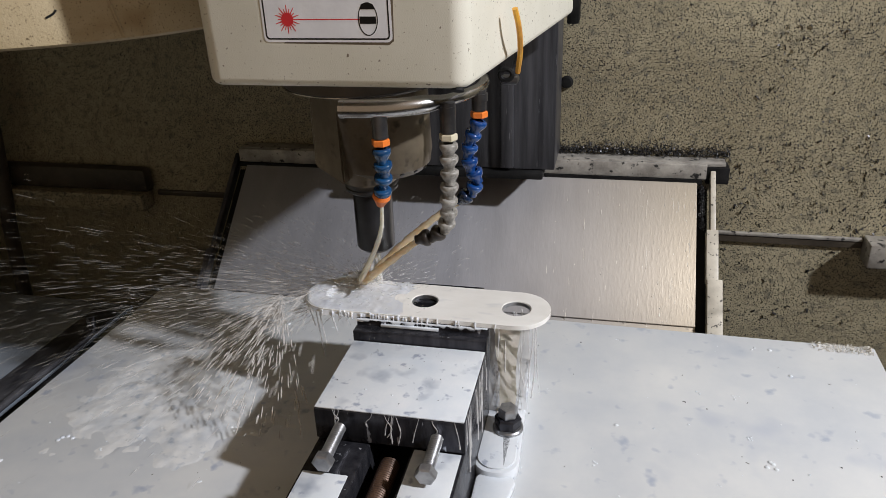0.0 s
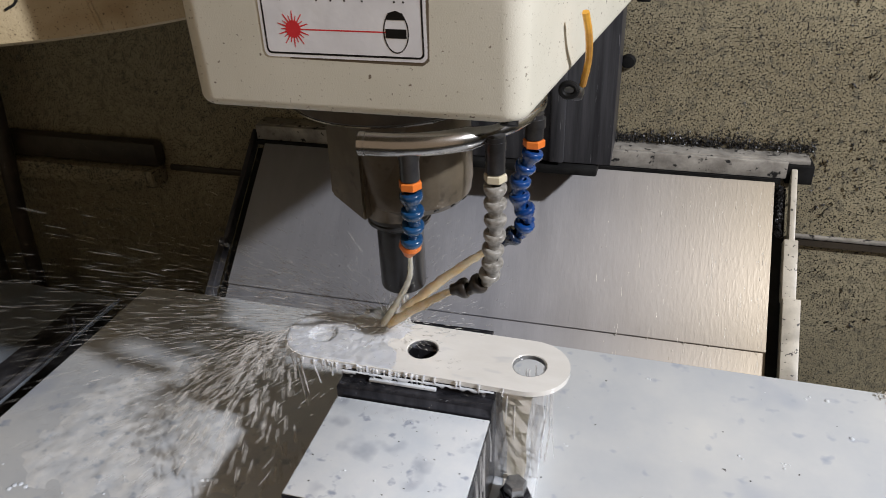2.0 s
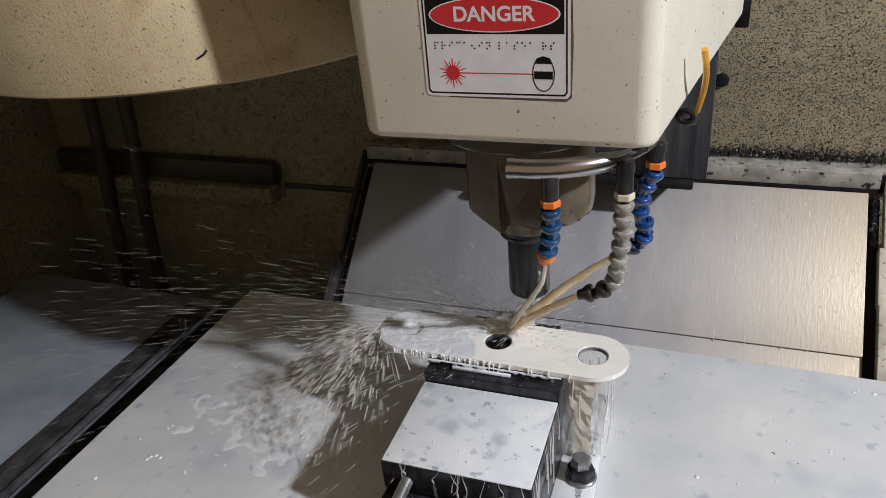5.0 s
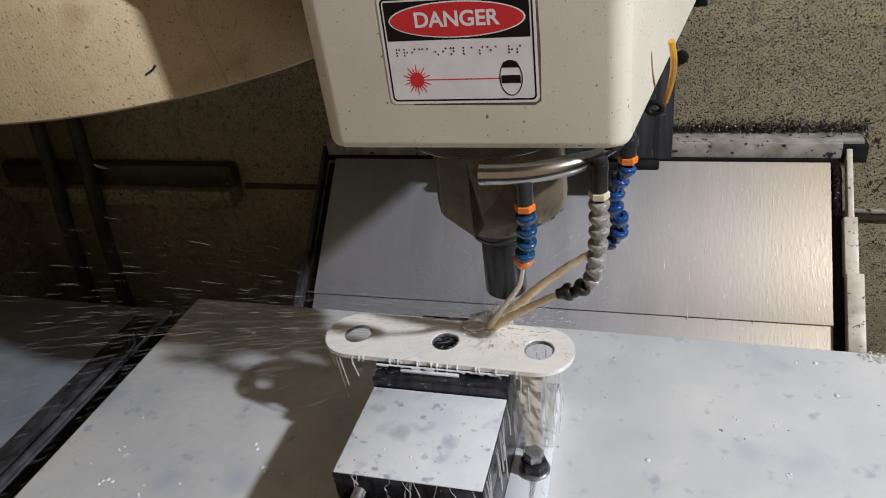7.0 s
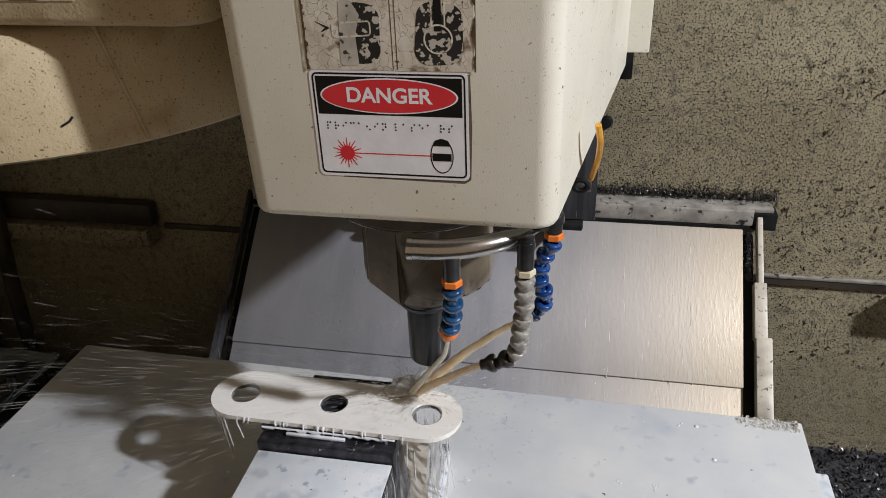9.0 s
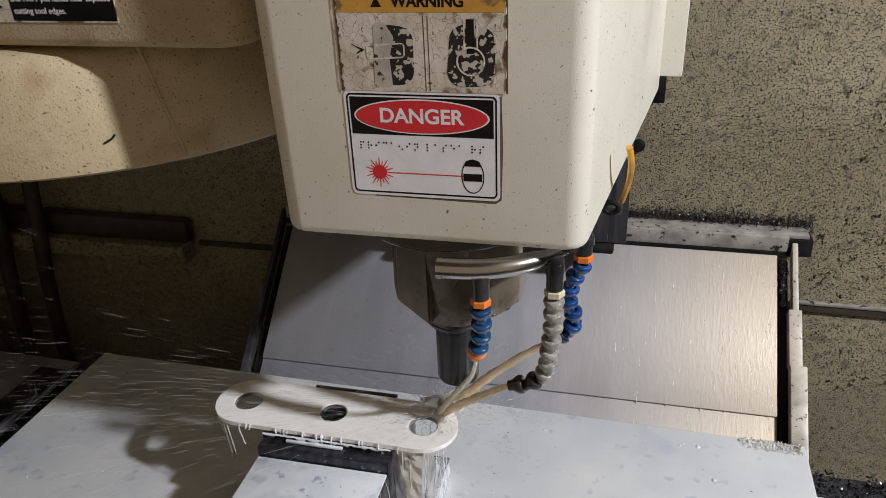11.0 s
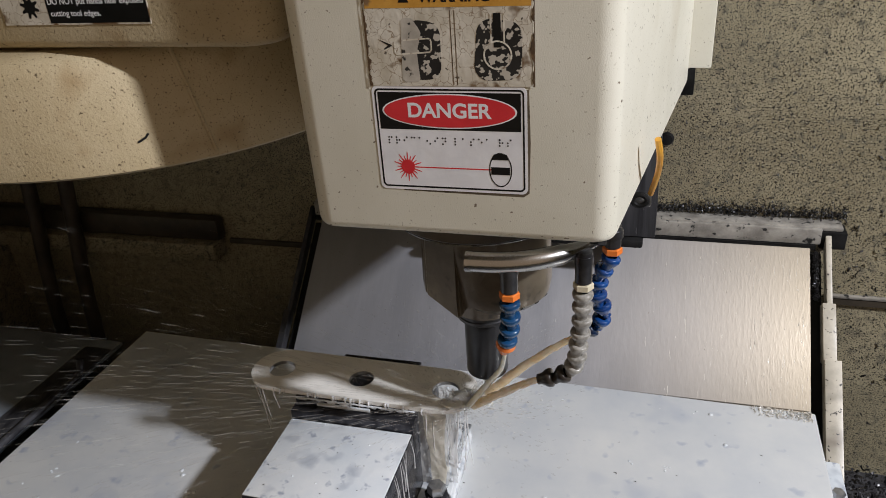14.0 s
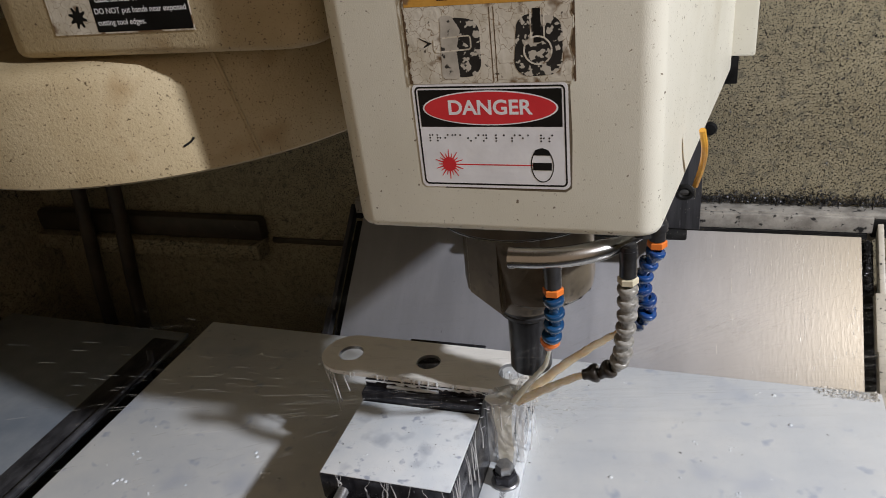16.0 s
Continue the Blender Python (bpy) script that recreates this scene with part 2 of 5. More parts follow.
def cracked(m, scale, width, colour2):
    """Fine cracks between irregular cells."""
    n, l = m.node_tree.nodes, m.node_tree.links
    tc = n.new("ShaderNodeTexCoord")
    bend = n.new("ShaderNodeTexNoise")
    bend.inputs["Scale"].default_value = scale * 0.8
    l.new(tc.outputs["Object"], bend.inputs["Vector"])
    add = n.new("ShaderNodeVectorMath")
    add.operation = "MULTIPLY_ADD"
    l.new(bend.outputs["Color"], add.inputs[0])
    add.inputs[1].default_value = (0.02, 0.02, 0.02)
    l.new(tc.outputs["Object"], add.inputs[2])
    vo = n.new("ShaderNodeTexVoronoi")
    vo.feature = "DISTANCE_TO_EDGE"
    vo.inputs["Scale"].default_value = scale
    l.new(add.outputs[0], vo.inputs["Vector"])
    mr = n.new("ShaderNodeMapRange")
    mr.inputs["From Min"].default_value, mr.inputs["From Max"].default_value = width, 0.0
    l.new(vo.outputs["Distance"], mr.inputs["Value"])
    mx = n.new("ShaderNodeMix")
    mx.data_type = "RGBA"
    b = n["Principled BSDF"]
    l.new(mr.outputs[0], mx.inputs[0])
    l.new(b.inputs["Base Color"].links[0].from_socket, mx.inputs[6])
    mx.inputs[7].default_value = (*colour2, 1)
    l.new(mx.outputs[2], b.inputs["Base Color"])


cracked(WORN_WHITE, 95.0, 0.030, (0.24, 0.17, 0.10))
for m_, dull in ((HOLDER, 0.35), (DARKP, 0.2), (SPINDLE, 0.5), (DARKSTEEL, 0.2), (BLACK, 0.15), (COLUMN, 0.3), (BLACK_VINYL, 0.2), (WORN_BLACK, 0.2)):
    m_.node_tree.nodes["Principled BSDF"].inputs["Specular IOR Level"].default_value = dull
for m_, a_ in ((JETCLR, 0.80), (JETTAN, 0.70)):
    see_through(m_, a_)
see_through(SPLASH, 0.58)
for m_ in (JETCLR, JETTAN, SPLASH, FOAM):
    milky(m_, 0.008)
HAZE = see_through(mat("thin_spray_veil", (0.72, 0.70, 0.65), (0.86, 0.84, 0.80), 60, 0.4), 0.14)
STREAK = see_through(mat("flying_coolant_streaks", (0.64, 0.61, 0.56), (0.82, 0.80, 0.76), 90, 0.25), 0.13)
THICK = see_through(mat("thick_coolant_spray", (0.70, 0.68, 0.65), (0.86, 0.84, 0.82), 90, 0.25), 0.22)
RIPPLE = mat("bubbly_foam_puddle", (0.52, 0.55, 0.58), (0.70, 0.70, 0.68), 30, 0.2, 0, 0.25, 90, [((0.38, 0.42, 0.47), 70, 0.58, 0.74)], coat=0.3, sharp=(0.30, 0.60))
HEAVY = see_through(mat("heavy_coolant_drops", (0.66, 0.63, 0.58), (0.84, 0.81, 0.77), 90, 0.25), 0.36)
RUN = see_through(mat("running_coolant", (0.78, 0.78, 0.78), (0.92, 0.91, 0.89), 70, 0.12, 0, 0.3, 60, coat=0.5), 0.46)
DROP = mat("milky_droplets", (0.62, 0.59, 0.53), (0.78, 0.75, 0.70), 90, 0.2, 0, 0, 1, coat=0.3)


# ---------------------------------------------------------------- helpers
def link(name, bm, material, parent=None, label="", smooth=30):
    me = bpy.data.meshes.new(name)
    bm.normal_update()
    bm.to_mesh(me)
    bm.free()
    for p in me.polygons:
        p.use_smooth = True
    me.set_sharp_from_angle(angle=radians(smooth))
    me.materials.append(material)
    ob = new(name, me)
    if parent is not None:
        ob.parent = parent
    if label:
        ob["label"] = label
    return ob


def part(name, bm, material, parent, label="", smooth=30):
    return link(name, bm, material, parent, label, smooth)


def box(x0, x1, y0, y1, z0, z1, bevel=0.0, seg=2, bm=None):
    own = bm is None
    t = bmesh.new()
    bmesh.ops.create_cube(t, size=1)
    bmesh.ops.transform(t, matrix=Matrix.Translation(((x0 + x1) / 2, (y0 + y1) / 2, (z0 + z1) / 2)) @ Matrix.Diagonal((x1 - x0, y1 - y0, z1 - z0, 1)), verts=t.verts)
    if bevel:
        bmesh.ops.bevel(t, geom=t.edges[:], offset=bevel, segments=seg, affect="EDGES", profile=0.5)
    if own:
        return t
    me = bpy.data.meshes.new("tmp")
    t.to_mesh(me)
    t.free()
    bm.from_mesh(me)
    bpy.data.meshes.remove(me)
    return bm


def lathe(profile, m=None, n=32, bm=None):
    """Turn (radius, height) points about z; closed at the ends."""
    bm = bm or bmesh.new()
    m = m or Matrix()
    rings = []
    for r, z in profile:
        if r < 1e-6:
            rings.append([bm.verts.new(m @ Vector((0, 0, z)))])
        else:
            rings.append([bm.verts.new(m @ Vector((r * math.cos(2 * math.pi * k / n), r * math.sin(2 * math.pi * k / n), z))) for k in range(n)])
    for a, b in zip(rings, rings[1:]):
        for k in range(n):
            j = (k + 1) % n
            if len(a) == 1 and len(b) == 1:
                continue
            if len(a) == 1:
                bm.faces.new((a[0], b[j], b[k]))
            elif len(b) == 1:
                bm.faces.new((a[k], a[j], b[0]))
            else:
                bm.faces.new((a[k], a[j], b[j], b[k]))
    bmesh.ops.recalc_face_normals(bm, faces=bm.faces[:])
    return bm


def along(points, steps=8):
    """A smooth curve through points."""
    pts = [Vector(p) for p in points]
    pts = [2 * pts[0] - pts[1]] + pts + [2 * pts[-1] - pts[-2]]
    out = []
    for a, b, c, d in zip(pts, pts[1:], pts[2:], pts[3:]):
        for k in range(steps):
            u = k / steps
            out.append(0.5 * (2 * b + (c - a) * u + (2 * a - 5 * b + 4 * c - d) * u * u + (3 * b - a - 3 * c + d) * u ** 3))
    return out + [pts[-2]]


def tube(points, radii, n=12, bm=None, wobble=0.0):
    """A tube along points; radii one number or one per point."""
    bm = bm or bmesh.new()
    if not isinstance(radii, (list, tuple)):
        radii = [radii] * len(points)
    rings = []
    side = None
    for k, p in enumerate(points):
        d = (Vector(points[min(k + 1, len(points) - 1)]) - Vector(points[max(k - 1, 0)])).normalized()
        if side is None:
            side = d.orthogonal().normalized()
        side = (side - d * side.dot(d)).normalized()
        up = d.cross(side)
        rings.append([bm.verts.new(Vector(p) + (side * math.cos(2 * math.pi * j / n) + up * math.sin(2 * math.pi * j / n)) * radii[k] * (1 + wobble * random.uniform(-1, 1))) for j in range(n)])
    for a, b in zip(rings, rings[1:]):
        for j in range(n):
            bm.faces.new((a[j], a[(j + 1) % n], b[(j + 1) % n], b[j]))
    bm.faces.new(rings[0][::-1])
    bm.faces.new(rings[-1])
    bmesh.ops.recalc_face_normals(bm, faces=bm.faces[:])
    return bm


def frame_of(p, d):
    """A pose at p whose z looks along d."""
    return Matrix.Translation(p) @ Vector(d).to_track_quat("Z", "Y").to_matrix().to_4x4()


def prism(outline, z0, z1, bevel=0.0, holes=(), seg=2):
    """Upright prism over a plan outline."""
    bm = bmesh.new()
    lo = [bm.verts.new((x, y, z0)) for x, y in outline]
    hi = [bm.verts.new((x, y, z1)) for x, y in outline]
    bm.faces.new(lo[::-1])
    bm.faces.new(hi)
    n = len(outline)
    for k in range(n):
        bm.faces.new((lo[k], lo[(k + 1) % n], hi[(k + 1) % n], hi[k]))
    bmesh.ops.recalc_face_normals(bm, faces=bm.faces[:])
    if bevel:
        edges = [e for e in bm.edges if abs(e.verts[0].co.z - e.verts[1].co.z) < 1e-6]
        bmesh.ops.bevel(bm, geom=edges, offset=bevel, segments=seg, affect="EDGES", profile=0.5)
    return bm


def rounded(corners, radius, steps=6):
    """A plan outline with rounded corners."""
    out = []
    n = len(corners)
    for k in range(n):
        p, a, b = Vector(corners[k]), Vector(corners[k - 1]), Vector(corners[(k + 1) % n])
        u, v = (a - p).normalized(), (b - p).normalized()
        half = u.angle(v) / 2
        cut = radius / math.tan(half)
        centre = p + (u + v).normalized() * radius / math.sin(half)
        s, e = p + u * cut - centre, p + v * cut - centre
        for j in range(steps + 1):
            w = s.lerp(e, j / steps)
            out.append(tuple(centre + w.normalized() * radius))
    return out


def lettering(name, text, size, m, material, parent, bold=0.0):
    """Flat writing as a mesh."""
    cu = bpy.data.curves.new(name, "FONT")
    cu.body, cu.size, cu.align_x, cu.align_y, cu.offset, cu.extrude = text, size, "CENTER", "CENTER", bold, 0.00005
    tmp = new(name, cu)
    me = bpy.data.meshes.new_from_object(tmp)
    bpy.data.objects.remove(tmp)
    bpy.data.curves.remove(cu)
    me.transform(m)
    me.materials.clear()
    me.materials.append(material)
    ob = new(name, me)
    ob.parent = parent
    return ob


def plate_on(m, outline, thick, bm=None):
    """A thin plate: outline (u, v) in m's x-y plane, thick along m's z."""
    bm = bm or bmesh.new()
    lo = [bm.verts.new(m @ Vector((u, v, 0))) for u, v in outline]
    hi = [bm.verts.new(m @ Vector((u, v, thick))) for u, v in outline]
    bm.faces.new(hi)
    bm.faces.new(lo[::-1])
    for k in range(len(outline)):
        j = (k + 1) % len(outline)
        bm.faces.new((lo[k], lo[j], hi[j], hi[k]))
    bmesh.ops.recalc_face_normals(bm, faces=bm.faces[:])
    return bm


def oval(cu, cv, ru, rv, n=40):
    return [(cu + ru * math.cos(2 * math.pi * k / n), cv + rv * math.sin(2 * math.pi * k / n)) for k in range(n)]


def ring_on(m, outer, inner, thick, bm=None):
    """A flat band between two outlines of equal count."""
    bm = bm or bmesh.new()
    n = len(outer)
    v = [[bm.verts.new(m @ Vector((a, b, h))) for a, b in o] for o in (outer, inner) for h in (0, thick)]
    for k in range(n):
        j = (k + 1) % n
        bm.faces.new((v[1][k], v[1][j], v[3][j], v[3][k]))
        bm.faces.new((v[0][k], v[0][j], v[1][j], v[1][k]))
        bm.faces.new((v[2][j], v[2][k], v[3][k], v[3][j]))
        bm.faces.new((v[0][j], v[0][k], v[2][k], v[2][j]))
    bmesh.ops.recalc_face_normals(bm, faces=bm.faces[:])
    return bm


def thing(name, label, category, at=(0, 0, 0), group="", kind=""):
    ob = new(name)
    ob.location = at
    ob.empty_display_size = 0.02
    return tagged(ob, label, category, group, kind)


def flakes(name, count, place, size, material, label, category, parent=None):
    """Loose curled chips as one heap."""
    verts, faces = [], []
    for _ in range(count):
        p = Vector(place())
        q = Euler([random.uniform(0, 6.3) for _ in range(3)]).to_matrix()
        s = size * random.uniform(0.5, 1.6)
        k = len(verts)
        for c in ((-1, -0.4, 0), (0, -0.35, 0.35), (1, -0.4, 0.1), (1, 0.4, 0.1), (0, 0.35, 0.45), (-1, 0.4, 0)):
            verts.append(p + q @ (Vector(c) * s))
        faces += [(k, k + 1, k + 4, k + 5), (k + 1, k + 2, k + 3, k + 4)]
    me = bpy.data.meshes.new(name)
    me.from_pydata(verts, [], faces)
    me.materials.append(material)
    ob = new(name, me)
    return tagged(ob, label, category, "", "stuff")


# ---------------------------------------------------------------- the machine's enclosure
def structure(name, bm, material, label, category):
    return tagged(link(name, bm, material), label, category, "", "structure")


WALL_Y = 0.70
structure("floor", box(-1.3, 3.63, -0.95, 0.74, -0.09, -0.05), COLUMN, "grey sheet metal floor of the machine's chip pan", "floor")
structure("wall_back", box(-1.3, 3.63, WALL_Y, WALL_Y + 0.03, -0.05, 1.9), WALL, "beige back wall speckled with dark metal chips", "wall")
structure("wall_left", box(-1.30, -1.27, -0.95, WALL_Y, -0.05, 1.9), WALL, "beige side wall of the machine, speckled with chips", "wall")
structure("wall_right", box(3.60, 3.63, -0.95, WALL_Y, -0.05, 1.9), WALL, "beige side wall of the machine, speckled with chips", "wall")
# Unseen panel behind the camera; its door opening controls how much fill light enters.
front = box(-1.27, 3.60, -0.95, -0.93, -0.05, 0.45)
box(-1.27, -0.70, -0.95, -0.93, 0.452, 1.9, bm=front)
box(1.40, 3.60, -0.95, -0.93, 0.452, 1.9, bm=front)
box(-0.698, 1.398, -0.95, -0.93, 1.75, 1.9, bm=front)
structure("wall_front", front, WALL, "unseen beige front panel added to shape the fill light through its open door", "wall")
# Added out of view to hold back fill light; the opening passes the lamp.
roof = box(-1.3, 3.63, 0.25, 0.74, 1.90, 1.93)
box(-1.3, 0.55, -0.95, 0.246, 1.90, 1.93, bm=roof)
box(2.65, 3.63, -0.95, 0.246, 1.90, 1.93, bm=roof)
structure("ceiling", roof, WALL, "unseen beige sheet roof added to shade back and left, open for the lamp's rays", "ceiling")
# lips and ledges of the back wall
structure("trim", box(0.545, 0.805, WALL_Y - 0.008, WALL_Y, 0.349, 0.356, 0.002), STRIPM, "thin pale seam lip on the back wall", "trim")
# Solid dark bar in place of the shadow under the lip.
structure("trim", box(0.545, 0.805, WALL_Y - 0.006, WALL_Y, 0.336, 0.348), OILY, "dark strip standing in for the shadow below the seam lip", "trim")
structure("trim", box(0.806, 1.27, WALL_Y - 0.05, WALL_Y, 0.315, 0.362, 0.004), STRIPM, "dirty ledge sticking out of the back wall", "trim")
structure("trim", box(-1.27, -0.66, WALL_Y - 0.05, WALL_Y, 0.345, 0.385, 0.004), WALL, "dirty ledge sticking out of the back wall", "trim")
structure("trim", box(-1.27, -0.65, WALL_Y - 0.035, WALL_Y, 0.386, 0.440, 0.012), OILY, "dark oily rubber seal above the ledge", "trim")
structure("trim", box(-0.645, -0.42, WALL_Y - 0.008, WALL_Y, 0.372, 0.384, 0.002), OILY, "dark seam in the back wall", "trim")


# ---------------------------------------------------------------- sloping way cover behind the table
SLOPE = (Vector((0, 0.652, 0.467)) - Vector((0, 0.448, 0.283))).normalized()
NORMAL = Vector((0, -SLOPE.z, SLOPE.y))


def slab(x0, x1, a, b, lift, thick, bevel=0.0015):
    """A plate on the slope between heights a and b along it, lifted off it."""
    bm = box(x0, x1, a, b, lift - thick, lift, bevel)
    m = Matrix((Vector((1, 0, 0)), SLOPE, NORMAL)).transposed().to_4x4()
    m.translation = Vector((0, 0.448, 0.283))
    bmesh.ops.transform(bm, matrix=m, verts=bm.verts)
    return bm


cover = thing("way_cover", "wet stainless steel telescopic way cover sloping down behind the table", "way cover")
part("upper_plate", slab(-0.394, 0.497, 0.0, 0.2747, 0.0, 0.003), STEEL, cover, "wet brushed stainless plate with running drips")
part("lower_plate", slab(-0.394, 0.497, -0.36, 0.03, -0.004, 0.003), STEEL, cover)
part("backing", slab(-0.412, 0.516, -0.36, 0.27, -0.012, 0.004), BLACK, cover, "black gap behind the plates")
rnd_r = random.Random(41)
riv = bmesh.new()
for _ in range(190):
    x = 0.496 - 0.26 * rnd_r.random() ** 1.7
    a = rnd_r.uniform(-0.10, 0.268)
    length = rnd_r.choice((0.004, 0.006, 0.009, 0.014, 0.026)) * rnd_r.uniform(0.7, 1.3)
    r = rnd_r.uniform(0.0004, 0.0008)
    pts, radii = [], []
    for j in range(6):
        sl = a - length * j / 5
        pts.append(Vector((x, 0.448, 0.283)) + SLOPE * sl + NORMAL * (-0.0003 if sl > 0 else -0.0043))
        radii.append(r * (0.25, 0.55, 0.7, 0.85, 1.0, 0.5)[j])
        x += rnd_r.uniform(-1, 1) * 0.0005
    tube(pts, radii, 6, riv)
tagged(part("rivulet_film", riv, WATER, cover, "running drips of coolant", 80), kind="stuff")
rail = thing("guide_rail", "pale painted guide rail in stepped lengths beside the way cover", "rail")
part("upper_length", slab(0.519, 0.528, 0.175, 0.300, 0.010, 0.02), RAIL, rail)
part("middle_length", slab(0.512, 0.532, 0.080, 0.176, 0.014, 0.02), RAIL, rail)
part("lower_length", slab(0.513, 0.538, -0.36, 0.082, 0.018, 0.02), RAIL, rail)
# Twin of the pale rail; dark grey stands in for the shade on it.
rail2 = thing("guide_rail", "guide rail beside the way cover, its shade put into a dark grey colour", "rail")
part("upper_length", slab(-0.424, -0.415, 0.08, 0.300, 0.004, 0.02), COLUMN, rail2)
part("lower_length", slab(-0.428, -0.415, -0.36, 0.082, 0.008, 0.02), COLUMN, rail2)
top_strip = thing("top_strip", "scratched pale metal strip along the way cover's upper edge", "strip")
part("strip", box(-0.41, 0.512, 0.655, 0.664, 0.472, 0.500, 0.002), STRIPM, top_strip)
part("lip", box(-0.41, 0.545, 0.664, WALL_Y - 0.002, 0.494, 0.501, 0.001), STRIPM, top_strip)
part("seal", box(-0.41, 0.505, 0.652, 0.660, 0.463, 0.4715), BLACK, top_strip, "black rubber seal")
part("end_bracket", box(0.512, 0.552, 0.66, WALL_Y - 0.002, 0.462, 0.4935, 0.002), BLACK, top_strip, "black end bracket with a screw")

column = thing("column_cover", "dark grey sheet metal cover of the column behind the spindle head", "column")
part("body", box(-0.116, 0.244, 0.572, WALL_Y - 0.004, 0.508, 1.6, 0.002), COLUMN, column)
part("side_plate", box(0.150, 0.172, 0.560, 0.5705, 0.512, 1.6, 0.002), COLUMN, column)
part("skirt", box(-0.10, 0.225, 0.560, 0.640, 0.492, 0.5065, 0.004), BLACK, column, "black rubber wiper under the cover")
bolt = thing("wall_bolt", "black domed bolt head on the speckled back wall", "bolt")
part("head", lathe([(0, 0), (0.011, 0), (0.012, 0.004), (0.009, 0.011), (0, 0.013)], frame_of((0.253, WALL_Y, 0.637), (0, -1, 0)), 16), BLACK, bolt)

for x in (-1.06, -0.96):
    hose = thing("drain_hose", "oily dark hose hanging down beside the back wall", "hose", group="hoses below the tool changer")
    part("hose", tube(along([(x, 0.63, 0.86), (x - 0.02, 0.64, 0.55), (x - 0.05, 0.63, 0.25), (x - 0.06, 0.62, -0.049)]), 0.016, 14), OILY, hose)


# ---------------------------------------------------------------- spindle head
head = thing("spindle_unit", "cream painted cast spindle head with safety stickers", "machine head")
outline = rounded([(-0.070, 0.0), (0.203, 0.0), (0.278, 0.56), (-0.145, 0.56)], 0.020, 8)
casting = prism(outline, 0.784, 1.6, 0.009, seg=4)
for v in casting.verts:
    if v.co.z > 1.2 and v.co.x < 0.05:
        v.co.x -= 0.012
part("casting", casting, CREAM, head, smooth=40)
part("flange", box(0.20, 0.300, 0.50, 0.565, 0.808, 1.6, 0.003), CREAM, head, "cream side flange at the back of the head")
part("flange_block", box(0.262, 0.280, 0.50, 0.540, 0.770, 0.8075, 0.002), BLACK, head)
part("corner_plug", lathe([(0, 0), (0.007, 0), (0.007, 0.004), (0, 0.005)], frame_of((0.190, 0.0115, 0.7845), (0, -0.5, -1)), 12), BLACK, head, "black hole plug in the lower corner")

spindle = thing("spindle", "oil-stained spindle nose under the cream head", "spindle")
AX, AY = 0.066, 0.095
axis = Matrix.Translation((AX, AY, 0))
part("mount_flange", lathe([(0, 0.790), (0.088, 0.790), (0.088, 0.774), (0.084, 0.770), (0, 0.770)], axis, 64), OILY, spindle, "dark oily mounting flange")
part("flange_rim", ring_on(axis @ Matrix.Translation((0, 0, 0.7715)), oval(0, 0, 0.0884, 0.0884, 64), oval(0, 0, 0.0872, 0.0872, 64), 0.0012), CHROME, spindle, "thin bright rim of the flange")
part("nose", lathe([(0, 0.7705), (0.056, 0.7705), (0.058, 0.688), (0.0560, 0.675), (0.049, 0.667), (0.040, 0.664), (0, 0.663)], axis @ Matrix.Translation((0.0125, 0.012, 0)), 48), SPINDLE, spindle)
part("cone", lathe([(0, 0.7702), (0.0455, 0.7702), (0.0435, 0.735), (0.0350, 0.674), (0.0345, 0.671), (0.0315, 0.658), (0, 0.658)], axis @ Matrix.Translation((0.001, -0.006, 0)), 40), SPINDLE, spindle, smooth=12)
wedge = bmesh.new()
plan = [(-0.075, -0.002, 0.682), (-0.064, -0.026, 0.675), (-0.018, -0.051, 0.662), (0.0, 0.03, 0.672)]
lo = [wedge.verts.new((AX + x * 0.90, AY + y * 0.93, z)) for x, y, z in plan]
hi = [wedge.verts.new((AX + x * 0.87, AY + y * 0.93, 0.7703)) for x, y, z in plan]
wedge.faces.new(lo[::-1])
wedge.faces.new(hi)
for k in range(4):
    wedge.faces.new((lo[k], lo[(k + 1) % 4], hi[(k + 1) % 4], hi[k]))
bmesh.ops.recalc_face_normals(wedge, faces=wedge.faces[:])
bmesh.ops.bevel(wedge, geom=wedge.edges[:], offset=0.0025, segments=2, affect="EDGES")
part("side_cover", wedge, SPINDLE, spindle, "brown side cover of the nose")
for k in range(6):
    a = radians(-70 + 20 * k)
    part("screw", lathe([(0, 0), (0.0026, 0), (0.0026, 0.0014), (0, 0.0016)], frame_of((AX + 0.0125 + 0.0530 * math.cos(a), AY + 0.012 + 0.0530 * math.sin(a), 0.6725), (math.cos(a), math.sin(a), -1)), 10), HOLDER, spindle)
tool = thing("tool_holder", "black tool holder with an end mill below the spindle", "tool holder")
part("collar", lathe([(0, 0.6585), (0.0320, 0.6585), (0.0328, 0.657), (0.0328, 0.6535), (0.0300, 0.6525), (0.0300, 0.6495), (0.0312, 0.6485), (0.0312, 0.6455), (0.0265, 0.642), (0, 0.642)], axis, 40), STEMM, tool, "dark steel collar with a groove")
part("body", lathe([(0, 0.643), (0.0232, 0.643), (0.0232, 0.5725), (0.0225, 0.5705), (0.0165, 0.5655), (0, 0.5655)], axis, 40), HOLDER, tool)
mill = bmesh.new()
for k in range(4):
    pts = []
    for j in range(17):
        a = radians(90 * k + 12 * j)
        pts.append((AX + 0.0028 * math.cos(a), AY + 0.0028 * math.sin(a), 0.567 - 0.050 * j / 16))
    tube(pts, 0.0020, 8, mill)
part("end_mill", mill, SPLASH, tool, "spiral end mill drowned in white coolant")

